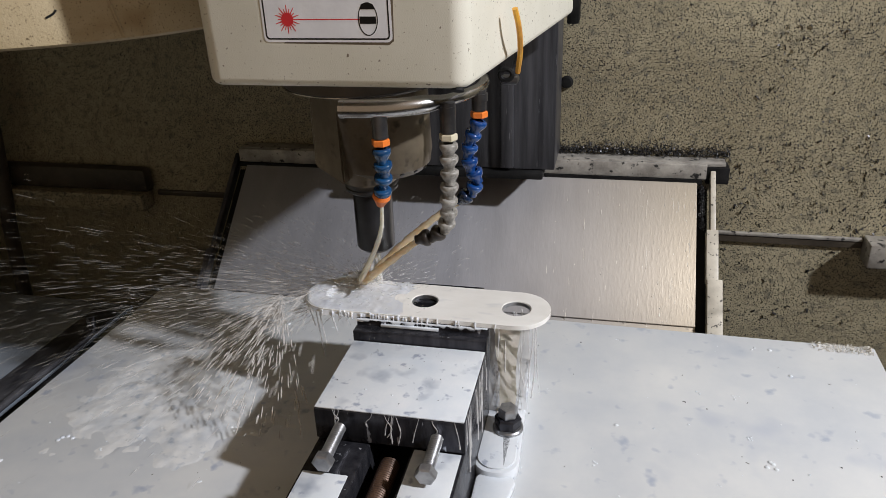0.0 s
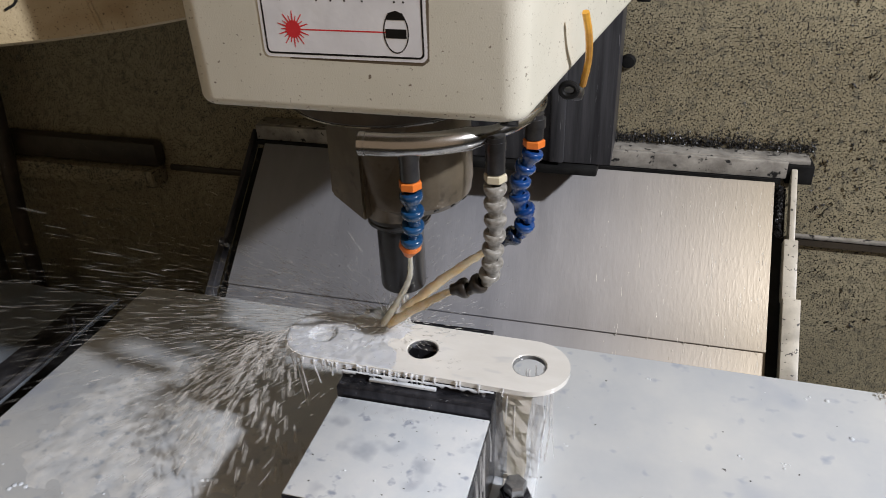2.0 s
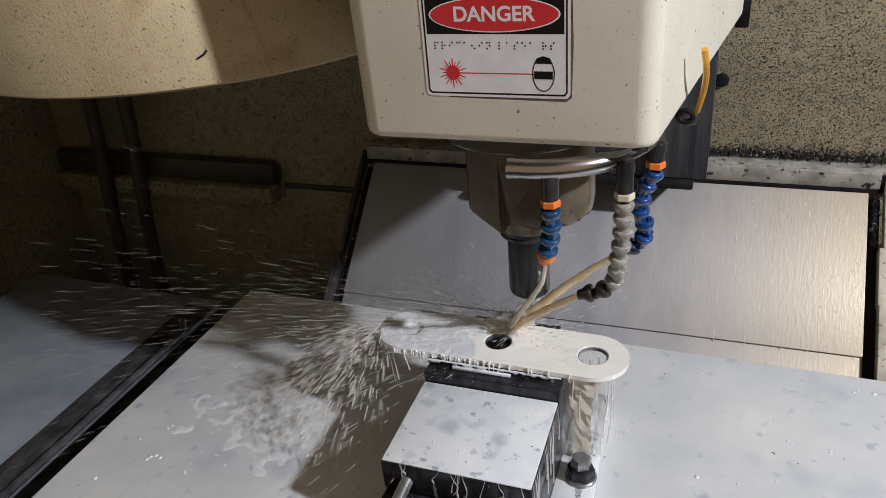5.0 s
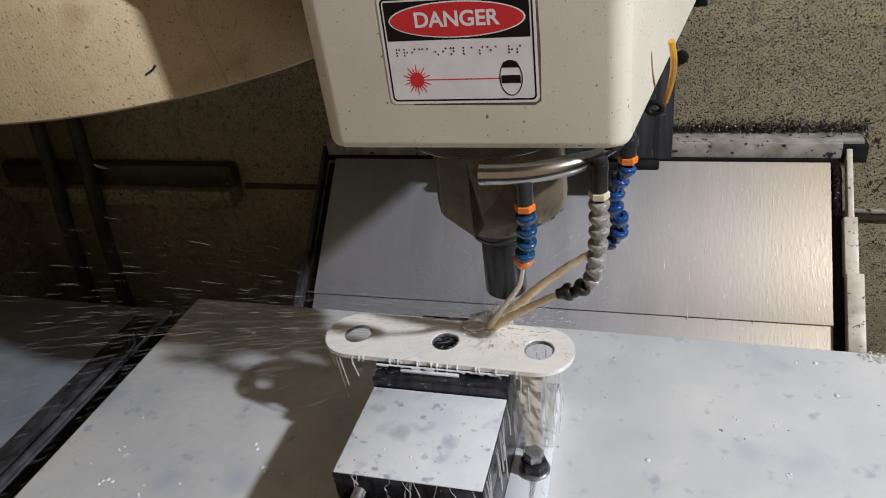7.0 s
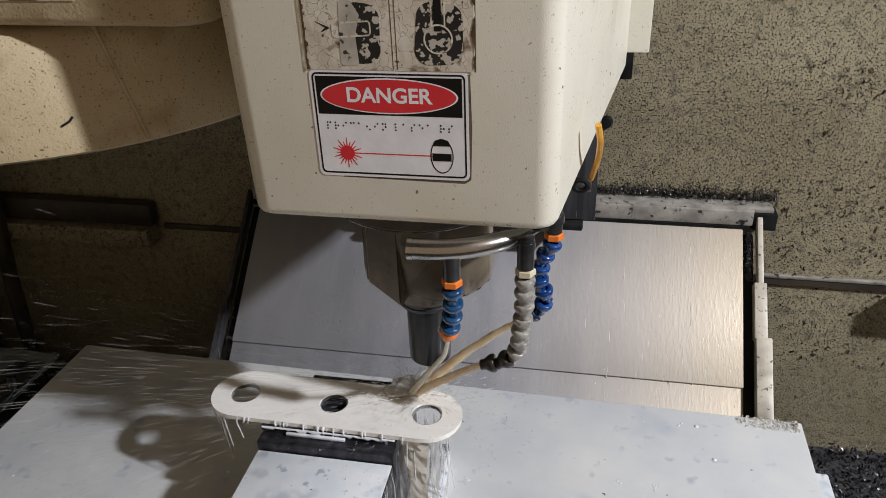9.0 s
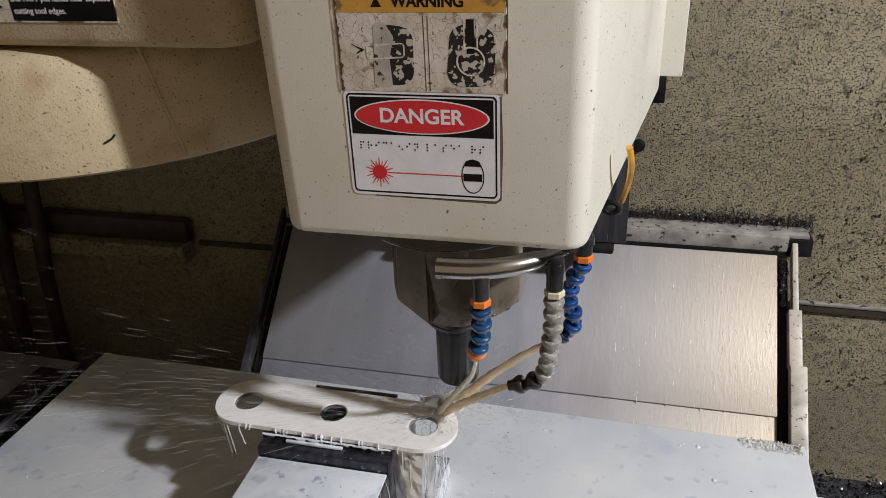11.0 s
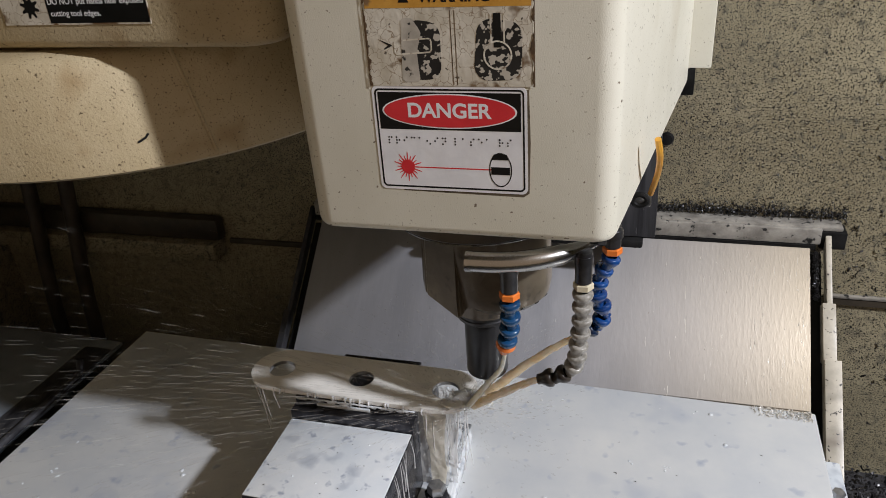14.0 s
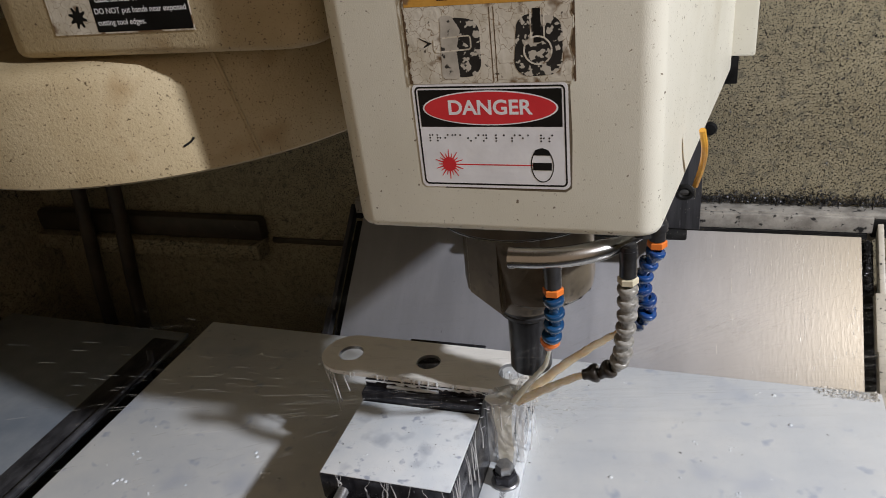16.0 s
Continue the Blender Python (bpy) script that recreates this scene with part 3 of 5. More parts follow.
# coolant ring and jointed hoses
ring = thing("coolant_manifold", "bright steel coolant pipe bent round the spindle", "pipe")
CX, CY, CR, CZ = 0.088, 0.100, 0.1115, 0.767
arc = [(CX - 0.010, CY - CR - 0.0005, CZ)] + [(CX + CR * math.cos(radians(a)), CY + CR * math.sin(radians(a)), CZ) for a in range(-88, 61, 4)]
angles = [-92] + list(range(-88, 61, 4))
part("pipe", tube(arc, [0.0095 if a < -52 else 0.0060 if a > -40 else 0.0095 - 0.0035 * (a + 52) / 12 for a in angles], 20), CHROME, ring)
part("end_cap", tube([(arc[0][0] - 0.0012, arc[0][1], CZ), (arc[0][0] + 0.004, arc[0][1], CZ)], 0.0099, 20), CHROME, ring)
for sx, sy in ((0.114, -0.007), (0.177, 0.022), (0.200, 0.078)):
    part("boss", tube([(sx, sy, CZ - 0.012), (sx, sy, CZ - 0.004)], 0.0086, 16), STEMM, ring, "weld boss for a hose")


def bead_mesh(name, material, big=1.0):
    bm = lathe([(0.0050, 0.0), (0.0086, 0.0001), (0.0096, 0.0010), (0.0099, 0.0036), (0.0092, 0.0062), (0.0070, 0.0098), (0.0057, 0.0125), (0.0056, 0.0160)], None, 18)
    bmesh.ops.transform(bm, matrix=Matrix.Scale(big, 4), verts=bm.verts)
    me = bpy.data.meshes.new(name)
    bm.to_mesh(me)
    bm.free()
    for p in me.polygons:
        p.use_smooth = True
    me.set_sharp_from_angle(angle=radians(50))
    me.materials.append(material)
    return me


def jointed(label, top, path, collar, bead, tip_material, tip, dark_after=99, dark=None):
    h = thing("coolant_hose", label, "hose", group="coolant hoses round the spindle")
    x, y, z = top
    part("stem", tube([(x, y, CZ), (x, y, z + 0.004)], 0.0080, 14), STEMM, h, "dark steel stem")
    part("collar", lathe([(0, 0.003), (0.0086, 0.003), (0.0096, 0.0022), (0.0096, -0.0030), (0.0086, -0.004), (0, -0.004)], Matrix.Translation(top), 6), collar, h, smooth=20)
    pts = along(path, 24)
    run = [0.0]
    for a, b in zip(pts, pts[1:]):
        run.append(run[-1] + (b - a).length)
    pitch = 0.0160
    count = int(run[-1] / pitch) + 1
    for k in range(count):
        d = k * pitch
        j = max(i for i in range(len(run)) if run[i] <= d + 1e-9)
        j2 = min(j + 3, len(pts) - 1)
        way = (pts[j2] - pts[max(j - 3, 0)]).normalized()
        way = (way + Vector((random.uniform(-1, 1), random.uniform(-1, 1), random.uniform(-1, 1))) * 0.13).normalized()
        ob = new("bead", dark if k >= dark_after else bead)
        ob.parent = h
        ob.matrix_local = frame_of(pts[j], way)
    end, way = pts[-1], (pts[-1] - pts[-6]).normalized()
    if tip:
        part("nozzle", lathe([(0.004, 0), (0.0092, 0.001), (0.0098, 0.005), (0.0075, 0.009), (0.0042, 0.016), (0.0032, 0.016), (0.003, 0.004)], frame_of(end - way * 0.004, way), 18), tip_material, h, "nozzle tip")
    return h


bead_blue, bead_teal = bead_mesh("bead", BLUE), bead_mesh("bead", TEAL)
bead_grey, bead_dark = bead_mesh("bead", GREYP), bead_mesh("bead", DARKP)
jointed("short blue jointed plastic coolant hose with an orange nozzle", (0.114, -0.007, 0.733), [(0.114, -0.007, 0.726), (0.114, -0.006, 0.71), (0.112, -0.001, 0.69), (0.107, 0.004, 0.670)], ORANGE, bead_teal, ORANGE, True)
jointed("long grey jointed plastic coolant hose with a pale collar", (0.177, 0.022, 0.732), [(0.177, 0.022, 0.725), (0.176, 0.026, 0.69), (0.173, 0.032, 0.655), (0.168, 0.038, 0.628), (0.155, 0.040, 0.613), (0.143, 0.0395, 0.6085)], IVORY, bead_grey, DARKP, False, 7, bead_dark)
jointed("blue jointed plastic coolant hose with an orange collar, bent inwards", (0.199, 0.078, 0.741), [(0.199, 0.078, 0.734), (0.189, 0.081, 0.709), (0.186, 0.084, 0.687), (0.192, 0.086, 0.667), (0.189, 0.087, 0.650), (0.175, 0.086, 0.638)], ORANGE, bead_blue, BLUE, False, 6, bead_mesh("bead", NAVY))


def jet(label, path, r0, r1, material):
    j = thing("coolant_jet", label, "water jet", group="coolant jets at the cutter")
    pts = along(path, 10)
    radii = [r0 + (r1 - r0) * k / (len(pts) - 1) for k in range(len(pts))]
    part("stream", tube(pts, radii, 10, wobble=0.16), material, j, smooth=80)
    return j


jet("thin pale coolant jet from the short blue hose", [(0.1055, 0.0065, 0.658), (0.096, 0.028, 0.622), (0.072, 0.062, 0.572), (0.045, 0.080, 0.524)], 0.0020, 0.0040, JETCLR)
jet("tan coolant jet from the grey hose", [(0.143, 0.0395, 0.609), (0.120, 0.052, 0.590), (0.088, 0.066, 0.560), (0.050, 0.082, 0.524)], 0.0030, 0.0054, JETTAN)
jet("tan coolant jet from the bent blue hose", [(0.176, 0.086, 0.637), (0.145, 0.088, 0.614), (0.103, 0.090, 0.576), (0.053, 0.088, 0.524)], 0.0031, 0.0060, JETTAN)

# strap and clip on the head's side
strap = thing("cable_strap", "amber plastic strap hanging on the head's side", "strap")
part("strip", tube(along([(0.234, 0.100, 0.846), (0.237, 0.110, 0.825), (0.236, 0.132, 0.798), (0.231, 0.150, 0.770)]), 0.0031, 8), AMBER, strap)
part("clip", box(0.212, 0.232, 0.142, 0.162, 0.757, 0.766, 0.003), STEMM, strap, "small steel clip")
part("ring", tube([(0.221 + 0.007 * math.cos(a / 8 * math.pi), 0.128, 0.772 + 0.006 * math.sin(a / 8 * math.pi)) for a in range(17)], 0.0028, 8), BLACK, strap)


# ---------------------------------------------------------------- stickers on the head
def on_face(x, z, y=-0.0006):
    """A pose on the head's front: u to the right, v up, outwards along z."""
    return pose(x, y, z, 90, 0, 0)


DZ, TALL = 0.8752, Matrix.Diagonal((1, 1.058, 1, 1))
danger = thing("danger_sticker", "white laser danger sticker with a red oval on black", "sticker")
B = on_face(0.0655, DZ, -0.0001) @ TALL
W2, H2 = 0.0655, 0.0437
part("sheet", plate_on(B, rounded([(-W2, -H2), (W2, -H2), (W2, H2), (-W2, H2)], 0.005), 0.0004), WHITE_VINYL, danger)
B1 = on_face(0.0655, DZ, -0.00052) @ TALL
part("grime_edge", plate_on(on_face(0.0655, DZ, -0.00003) @ TALL, [(-W2 + 0.02, -H2 - 0.0012), (W2 - 0.004, -H2 - 0.0026), (W2 + 0.0012, -H2 + 0.001), (W2 + 0.0026, 0.0), (W2 + 0.0016, H2 - 0.002), (W2 - 0.003, H2 - 0.003)], 0.00005), SPINDLE, danger, "brown grime along the sticker's edge")
part("border", ring_on(B1, rounded([(-W2 + .0022, -H2 + .0022), (W2 - .0022, -H2 + .0022), (W2 - .0022, H2 - .0022), (-W2 + .0022, H2 - .0022)], 0.004), rounded([(-W2 + .0036, -H2 + .0036), (W2 - .0036, -H2 + .0036), (W2 - .0036, H2 - .0036), (-W2 + .0036, H2 - .0036)], 0.003), 0.0001), BLACK_VINYL, danger)
part("black_panel", plate_on(B1, [(-W2 + .005, 0.0085), (W2 - .005, 0.0085), (W2 - .005, H2 - .005), (-W2 + .005, H2 - .005)], 0.0001), BLACK_VINYL, danger)
B2 = on_face(0.0655, DZ, -0.00064) @ TALL
part("oval_edge", plate_on(B2, oval(0, 0.0238, 0.0575, 0.0140), 0.0001), WHITE_VINYL, danger)
B3 = on_face(0.0655, DZ, -0.00076) @ TALL
part("red_oval", plate_on(B3, oval(0, 0.0238, 0.0560, 0.0130), 0.0001), RED_VINYL, danger)
lettering("word", "DANGER", 0.0162, on_face(0.0655, DZ + 0.0238 * 1.058, -0.00090) @ TALL @ Matrix.Diagonal((1.09, 1, 1, 1)), WHITE_VINYL, danger, 0.0004)
dots = bmesh.new()
CELLS = "1234 1235 24 14 1 26 24 1345 . 123 1 234 15 1 . 1235 234"
u = -0.054
for cell in CELLS.split():
    for d in cell.replace(".", ""):
        k = int(d) - 1
        plate_on(B1, oval(u + 0.0024 * (k // 3), 0.0016 - 0.0024 * (k % 3), 0.00078, 0.00078, 8), 0.0001, dots)
    u += 0.0040 if cell == "." else 0.0068
part("dot_row", dots, BLACK_VINYL, danger, "row of small raised black dots")
rays = bmesh.new()
for k in range(20):
    a = 2 * math.pi * k / 20
    r = 0.0128 if k % 2 else 0.0098
    c, s = math.cos(a), math.sin(a)
    plate_on(B1, [(-0.039 - 0.0009 * s, -0.0235 + 0.0009 * c), (-0.039 + r * c - 0.0003 * s, -0.0235 + r * s + 0.0003 * c), (-0.039 + r * c + 0.0003 * s, -0.0235 + r * s - 0.0003 * c), (-0.039 + 0.0009 * s, -0.0235 - 0.0009 * c)], 0.0001, rays)
plate_on(B1, oval(-0.039, -0.0235, 0.0062, 0.0062, 20), 0.00014, rays)
part("red_burst", rays, RED_VINYL, danger, "red starburst")
part("red_line", plate_on(B1, [(-0.034, -0.0241), (0.036, -0.0241), (0.036, -0.0231), (-0.034, -0.0231)], 0.00006), RED_VINYL, danger)
part("oval_outline", ring_on(B1, oval(0.0425, -0.0235, 0.0098, 0.0145), oval(0.0425, -0.0235, 0.0089, 0.0136), 0.00012), BLACK_VINYL, danger)
part("dark_cap", plate_on(B1, [(0.0345, -0.0150), (0.0505, -0.0150), (0.0480, -0.0105), (0.0425, -0.0090), (0.0370, -0.0105)], 0.00018), BLACK_VINYL, danger)
part("dark_bar", plate_on(B1, [(0.0345, -0.0275), (0.0505, -0.0275), (0.0505, -0.0212), (0.0345, -0.0212)], 0.00018), BLACK_VINYL, danger)

warn = thing("warning_sticker", "worn, cracked warning sticker with an orange band and flaking black shapes", "sticker")
C = on_face(0.0685, 0.9585, -0.0004)
part("sheet", plate_on(C, rounded([(-0.0675, -0.037), (0.0675, -0.037), (0.0675, 0.0475), (-0.0675, 0.0475)], 0.003), 0.0004), WORN_WHITE, warn)
C1 = on_face(0.0685, 0.9585, -0.00084)
part("orange_band", plate_on(C1, [(-0.0665, 0.0250), (0.0665, 0.0250), (0.0665, 0.0465), (-0.0665, 0.0465)], 0.0001), WORN_ORANGE, warn)
lettering("word", "WARNING", 0.0118, on_face(0.0685 + 0.007, 0.9585 + 0.0328, -0.0010), BLACK_VINYL, warn, 0.0004)
part("triangle", plate_on(on_face(0.0685, 0.9585, -0.00096), [(-0.0385, 0.0290), (-0.0295, 0.0290), (-0.034, 0.0368)], 0.0001), BLACK_VINYL, warn)
for uu in (0.0028, 0.0062):
    part("divider", plate_on(C1, [(uu, -0.036), (uu + 0.0006, -0.036), (uu + 0.0006, 0.0225), (uu, 0.0225)], 0.0001), RUST, warn, "thin dividing line")
for cx, wide in ((-0.0235, 1.0), (0.0380, 1.22)):
    bm = plate_on(C1, rounded([(cx - 0.0150 * wide, -0.033), (cx + 0.0170 * wide, -0.031), (cx + 0.0180 * wide, 0.013), (cx - 0.011 * wide, 0.017)], 0.0115), 0.0001)
    part("black_shape", bm, WORN_BLACK, warn, "flaking black rounded shape")
part("worn_patch", plate_on(on_face(0.0685, 0.9585, -0.00094), rounded([(-0.0400, -0.0335), (-0.0245, -0.0335), (-0.0260, -0.010), (-0.0215, 0.006), (-0.0285, 0.0175), (-0.0375, 0.0170)], 0.003), 0.00008), WORN_GREY, warn, "part of the shape worn pale")
part("bar", plate_on(on_face(0.0685, 0.9585, -0.00096), [(0.0370, -0.006), (0.0430, -0.006), (0.0430, 0.020), (0.0370, 0.020)], 0.0001), BLACK_VINYL, warn)
part("circle", ring_on(on_face(0.0685, 0.9585, -0.00106), oval(0.040, -0.012, 0.0115, 0.0115), oval(0.040, -0.012, 0.0102, 0.0102), 0.0001), WORN_WHITE, warn)
part("rounded_outline", ring_on(on_face(0.0685, 0.9585, -0.00096), rounded([(-0.045, -0.012), (-0.013, -0.010), (-0.013, 0.002), (-0.045, 0.0)], 0.003), rounded([(-0.0438, -0.0108), (-0.0142, -0.0088), (-0.0142, 0.0008), (-0.0438, -0.0012)], 0.002), 0.0001), WORN_WHITE, warn)
for uu in (0.0345, 0.0448):
    part("bar_edge", plate_on(on_face(0.0685, 0.9585, -0.00098), [(uu, -0.002), (uu + 0.0012, -0.002), (uu + 0.0012, 0.020), (uu, 0.020)], 0.0001), WORN_WHITE, warn)
part("arrow", plate_on(C1, [(-0.058, -0.010), (-0.046, -0.004), (-0.058, 0.001), (-0.050, -0.004)], 0.0001), WORN_BLACK, warn)
for side, base, reach in ((-1, 0.0688, 0.0042), (1, 0.0692, 0.0040)):
    inner = []
    for k in range(45):
        v = -0.037 + 0.0845 * k / 44
        wide = reach * max(0.12, 0.45 + 1.1 * noise.noise(Vector((side * 3, v * 60, 0))) + 0.7 * noise.noise(Vector((side * 5, v * 210, 2))))
        inner.append((side * (base - wide), v))
    part("grime_edge", plate_on(on_face(0.0685, 0.9585, -0.00112), inner + [(side * base, 0.0475), (side * base, -0.037)], 0.00006), RUST, warn, "rusty brown grime creeping over the edge")
inner = [(-0.066 + 0.132 * k / 60, 0.0466 - 0.0035 * max(0.0, 0.35 + noise.noise(Vector((k * 0.31, 4, 1))) + 0.6 * noise.noise(Vector((k * 1.1, 9, 1))))) for k in range(61)]
part("grime_edge", plate_on(on_face(0.0685, 0.9585, -0.00114), inner + [(0.066, 0.0478), (-0.066, 0.0478)], 0.00006), RUST, warn, "rusty brown grime creeping over the edge")


# ---------------------------------------------------------------- tool changer
changer = thing("tool_changer", "cream tool changer drum cover with oily brown stains", "tool changer")
TX, TY = -0.47, 0.333
prof = [(0.30, 0.813), (0.340, 0.8135), (0.345, 0.817), (0.345, 0.822), (0.338, 0.918), (0.330, 0.933), (0.31, 0.939), (0.0, 0.940)]
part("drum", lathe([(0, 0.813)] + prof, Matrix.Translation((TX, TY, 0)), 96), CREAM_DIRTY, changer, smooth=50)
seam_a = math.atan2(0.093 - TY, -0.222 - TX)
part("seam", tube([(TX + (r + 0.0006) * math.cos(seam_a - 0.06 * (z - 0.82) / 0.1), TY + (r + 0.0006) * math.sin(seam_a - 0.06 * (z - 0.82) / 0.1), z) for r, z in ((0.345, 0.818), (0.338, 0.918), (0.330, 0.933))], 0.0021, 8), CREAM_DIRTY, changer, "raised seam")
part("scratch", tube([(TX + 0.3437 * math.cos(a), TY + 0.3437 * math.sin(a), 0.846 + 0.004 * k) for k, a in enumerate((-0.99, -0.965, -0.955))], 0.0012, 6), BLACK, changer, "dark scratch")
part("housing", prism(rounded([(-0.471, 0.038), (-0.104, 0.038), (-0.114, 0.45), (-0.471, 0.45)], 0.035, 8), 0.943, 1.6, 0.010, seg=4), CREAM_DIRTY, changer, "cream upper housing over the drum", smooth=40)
caution = thing("caution_sticker", "black and cream caution sticker about exposed cutting tools", "sticker")
D = on_face(-0.308, 0.998, 0.0376) @ Matrix.Diagonal((1.039, 1.039, 1, 1))
part("sheet", plate_on(D, [(-0.080, -0.030), (0.080, -0.030), (0.080, 0.045), (-0.080, 0.045)], 0.0005), WORN_WHITE, caution)
D1 = on_face(-0.308, 0.998, 0.03706) @ Matrix.Diagonal((1.039, 1.039, 1, 1))
part("black_panel", plate_on(D1, [(-0.028, -0.0285), (0.079, -0.0285), (0.079, 0.043), (-0.028, 0.043)], 0.0001), BLACK_VINYL, caution)
for k, words in enumerate(("cutting tool edges.", "DO NOT put hands near exposed", "cause serious cuts.")):
    lettering("line", words, 0.0076, on_face(-0.308 + (0.002, 0.0262, 0.006)[k], 0.9772 + 0.0109 * k, 0.0369), WHITE_VINYL, caution, 0.0001)
cog = []
for k in range(32):
    r = 0.0105 if (k // 2) % 2 else 0.0062
    cog.append((-0.047 + r * math.cos(2 * math.pi * k / 32), -0.014 + r * math.sin(2 * math.pi * k / 32)))
part("cutter_shape", plate_on(D1, cog, 0.0001), BLACK_VINYL, caution, "black toothed cutter shape")


# ---------------------------------------------------------------- moving table, vise and workpiece
# In these things u runs along the table and v across it, from the corner of the vise's sliding block.
ZT = 0.38
table = thing("work_table", "machine table flooded with milky white coolant", "table")
part("top", prism(rounded([(-0.4425, -0.24), (0.638, -0.24), (0.638, 0.2805), (-0.4425, 0.2805)], 0.002, 2), ZT - 0.055, ZT, 0.002), MILK, table, "flat top under a milky coolant film")
part("end_trough", box(0.640, 0.664, -0.23, 0.221, ZT - 0.055, ZT - 0.028, 0.003), VISETOP, table, "wet steel end plate")
part("end_cover", box(0.660, 0.77, -0.23, 0.185, ZT - 0.16, ZT - 0.095, 0.006), CREAM, table, "cream axis cover at the table's end")
for v in (0.16, 0.036):
    part("end_bolt", lathe([(0, 0), (0.008, 0), (0.009, 0.002), (0.007, 0.007), (0, 0.008)], frame_of((0.652, v, ZT - 0.028), (0, 0, 1)), 6), BOLTM, table)
part("saddle_block", box(-0.25, 0.42, -0.20, 0.19, -0.05, ZT - 0.056, 0.004), COLUMN, table, "dark saddle under the table")

# cover plate and gutter fixed to the table's end
tray = thing("side_tray", "wet grey sheet metal way cover fixed to the table's end", "tray")
part("sheet", prism([(-1.06, -0.60), (-0.584, -0.60), (-0.584, 0.36), (-1.06, 0.36)], 0.276, 0.284, 0.001), PAN, tray, "sheet under a milky film")
# Dark strip laid on the sheet's edge in place of the shadow there.
part("shade_strip", prism([(-0.645, -0.60), (-0.586, -0.60), (-0.586, 0.33), (-0.645, 0.33)], 0.2845, 0.2865, 0.0006), COLUMN, tray, "wet steel edge strip, the shade on it put into dark grey")
part("rail", tube([(-0.577, -0.60, 0.296), (-0.577, 0.225, 0.296), (-0.577, 0.240, 0.302), (-0.577, 0.246, 0.325)], 0.0065, 12), COLUMN, tray, "raised round rail along the sheet's edge")
part("gutter", box(-0.570, -0.445, -0.60, 0.36, 0.215, 0.222, 0.001), BLACK, tray, "black gutter between sheet and table")

rnd_b = random.Random(31)
bub = bmesh.new()
for _ in range(110):
    u_, v_, r_ = rnd_b.uniform(-0.40, 0.62), rnd_b.uniform(-0.20, 0.25), rnd_b.choice((0.0010, 0.0014, 0.0018, 0.0030))
    for j_ in range(rnd_b.choice((1, 1, 1, 2, 4))):
        lathe([(r_, 0), (r_ * 0.9, r_ * 0.25), (r_ * 0.55, r_ * 0.45), (0, r_ * 0.5)], Matrix.Translation((u_ + rnd_b.uniform(-1, 1) * 3 * r_ * (j_ > 0), v_ + rnd_b.uniform(-1, 1) * 3 * r_ * (j_ > 0), ZT - 0.0002)), 10, bub)
tagged(part("bubble_scatter", bub, VISETOP, table, "small bubbles and chips in the coolant film", 60), kind="stuff")

chips_t = bmesh.new()
for _ in range(45):
    u_, v_, r_ = rnd_b.uniform(-0.05, 0.60), rnd_b.uniform(-0.22, 0.25), rnd_b.uniform(0.0004, 0.0010)
    box(u_ - r_, u_ + r_ * 0.8, v_ - r_ * 0.7, v_ + r_, ZT - 0.0002, ZT + 0.0006, bm=chips_t)
tagged(part("chip_scatter", chips_t, CHIPM, table, "dark chips lying in the coolant film"), kind="stuff")

random.seed(51)
frost = flakes("chip_frost", 420, lambda: (0.632 - 0.075 * random.random() ** 1.6, 0.2795 - 0.020 * random.random() ** 1.5, ZT + 0.0006 + abs(random.gauss(0, 0.0008))), 0.0014, DROP, "", "")
frost.parent = table
frost["label"] = "silvery chips caught on the table's far corner"
vise = thing("vise", "machine vise with a wet steel sliding block, bolted to the table", "vise")
part("sliding_block", box(0.0, 0.155, -0.127, 0.0, 0.457, 0.4935, 0.0015), DARKSTEEL, vise, "black steel block streaked with coolant")
part("block_film", box(0.001, 0.154, -0.126, -0.001, 0.4936, 0.4955, 0.0009), VISETOP, vise, "film of milky coolant on the block")
bub = bmesh.new()
for k_ in range(150):
    on_edge = k_ < 120
    u_ = rnd_b.uniform(0.003, 0.152)
    v_ = -0.0025 - abs(rnd_b.gauss(0, 0.0015)) if on_edge else rnd_b.uniform(-0.122, -0.004)
    r_ = rnd_b.uniform(0.0003, 0.0008) if on_edge else rnd_b.choice((0.0004, 0.0006, 0.0008, 0.0012))
    lathe([(r_, 0), (r_ * 0.9, r_ * 0.35), (r_ * 0.55, r_ * 0.62), (0, r_ * 0.7)], Matrix.Translation((u_, v_, 0.4954)), 8, bub)
tagged(part("bubble_scatter", bub, VISETOP, vise, "bubbles in the coolant on the block", 60), kind="stuff")
chips_t = bmesh.new()
for _ in range(9):
    u_, v_, r_ = rnd_b.uniform(0.006, 0.150), rnd_b.uniform(-0.122, -0.003), rnd_b.uniform(0.0003, 0.0007)
    box(u_ - r_, u_ + r_ * 0.8, v_ - r_ * 0.7, v_ + r_, 0.4953, 0.4961, bm=chips_t)
tagged(part("chip_scatter", chips_t, CHIPM, vise, "dark chips in the coolant on the block"), kind="stuff")
part("rail", box(0.001, 0.056, -0.24, 0.11, ZT + 0.0005, 0.4555, 0.002), DARKSTEEL, vise)
part("rail", box(0.100, 0.154, -0.24, 0.11, ZT + 0.0005, 0.4555, 0.002), DARKSTEEL, vise)
part("rail_film", box(0.103, 0.151, -0.238, -0.128, 0.4556, 0.4572, 0.0007), VISETOP, vise, "film of milky coolant on the rail")
part("rail_film", box(0.004, 0.050, -0.238, -0.175, 0.4556, 0.4572, 0.0007), VISETOP, vise, "film of milky coolant on the rail")
part("bed", box(0.056, 0.100, -0.24, 0.11, ZT + 0.0005, 0.415, 0.001), BLACK, vise)
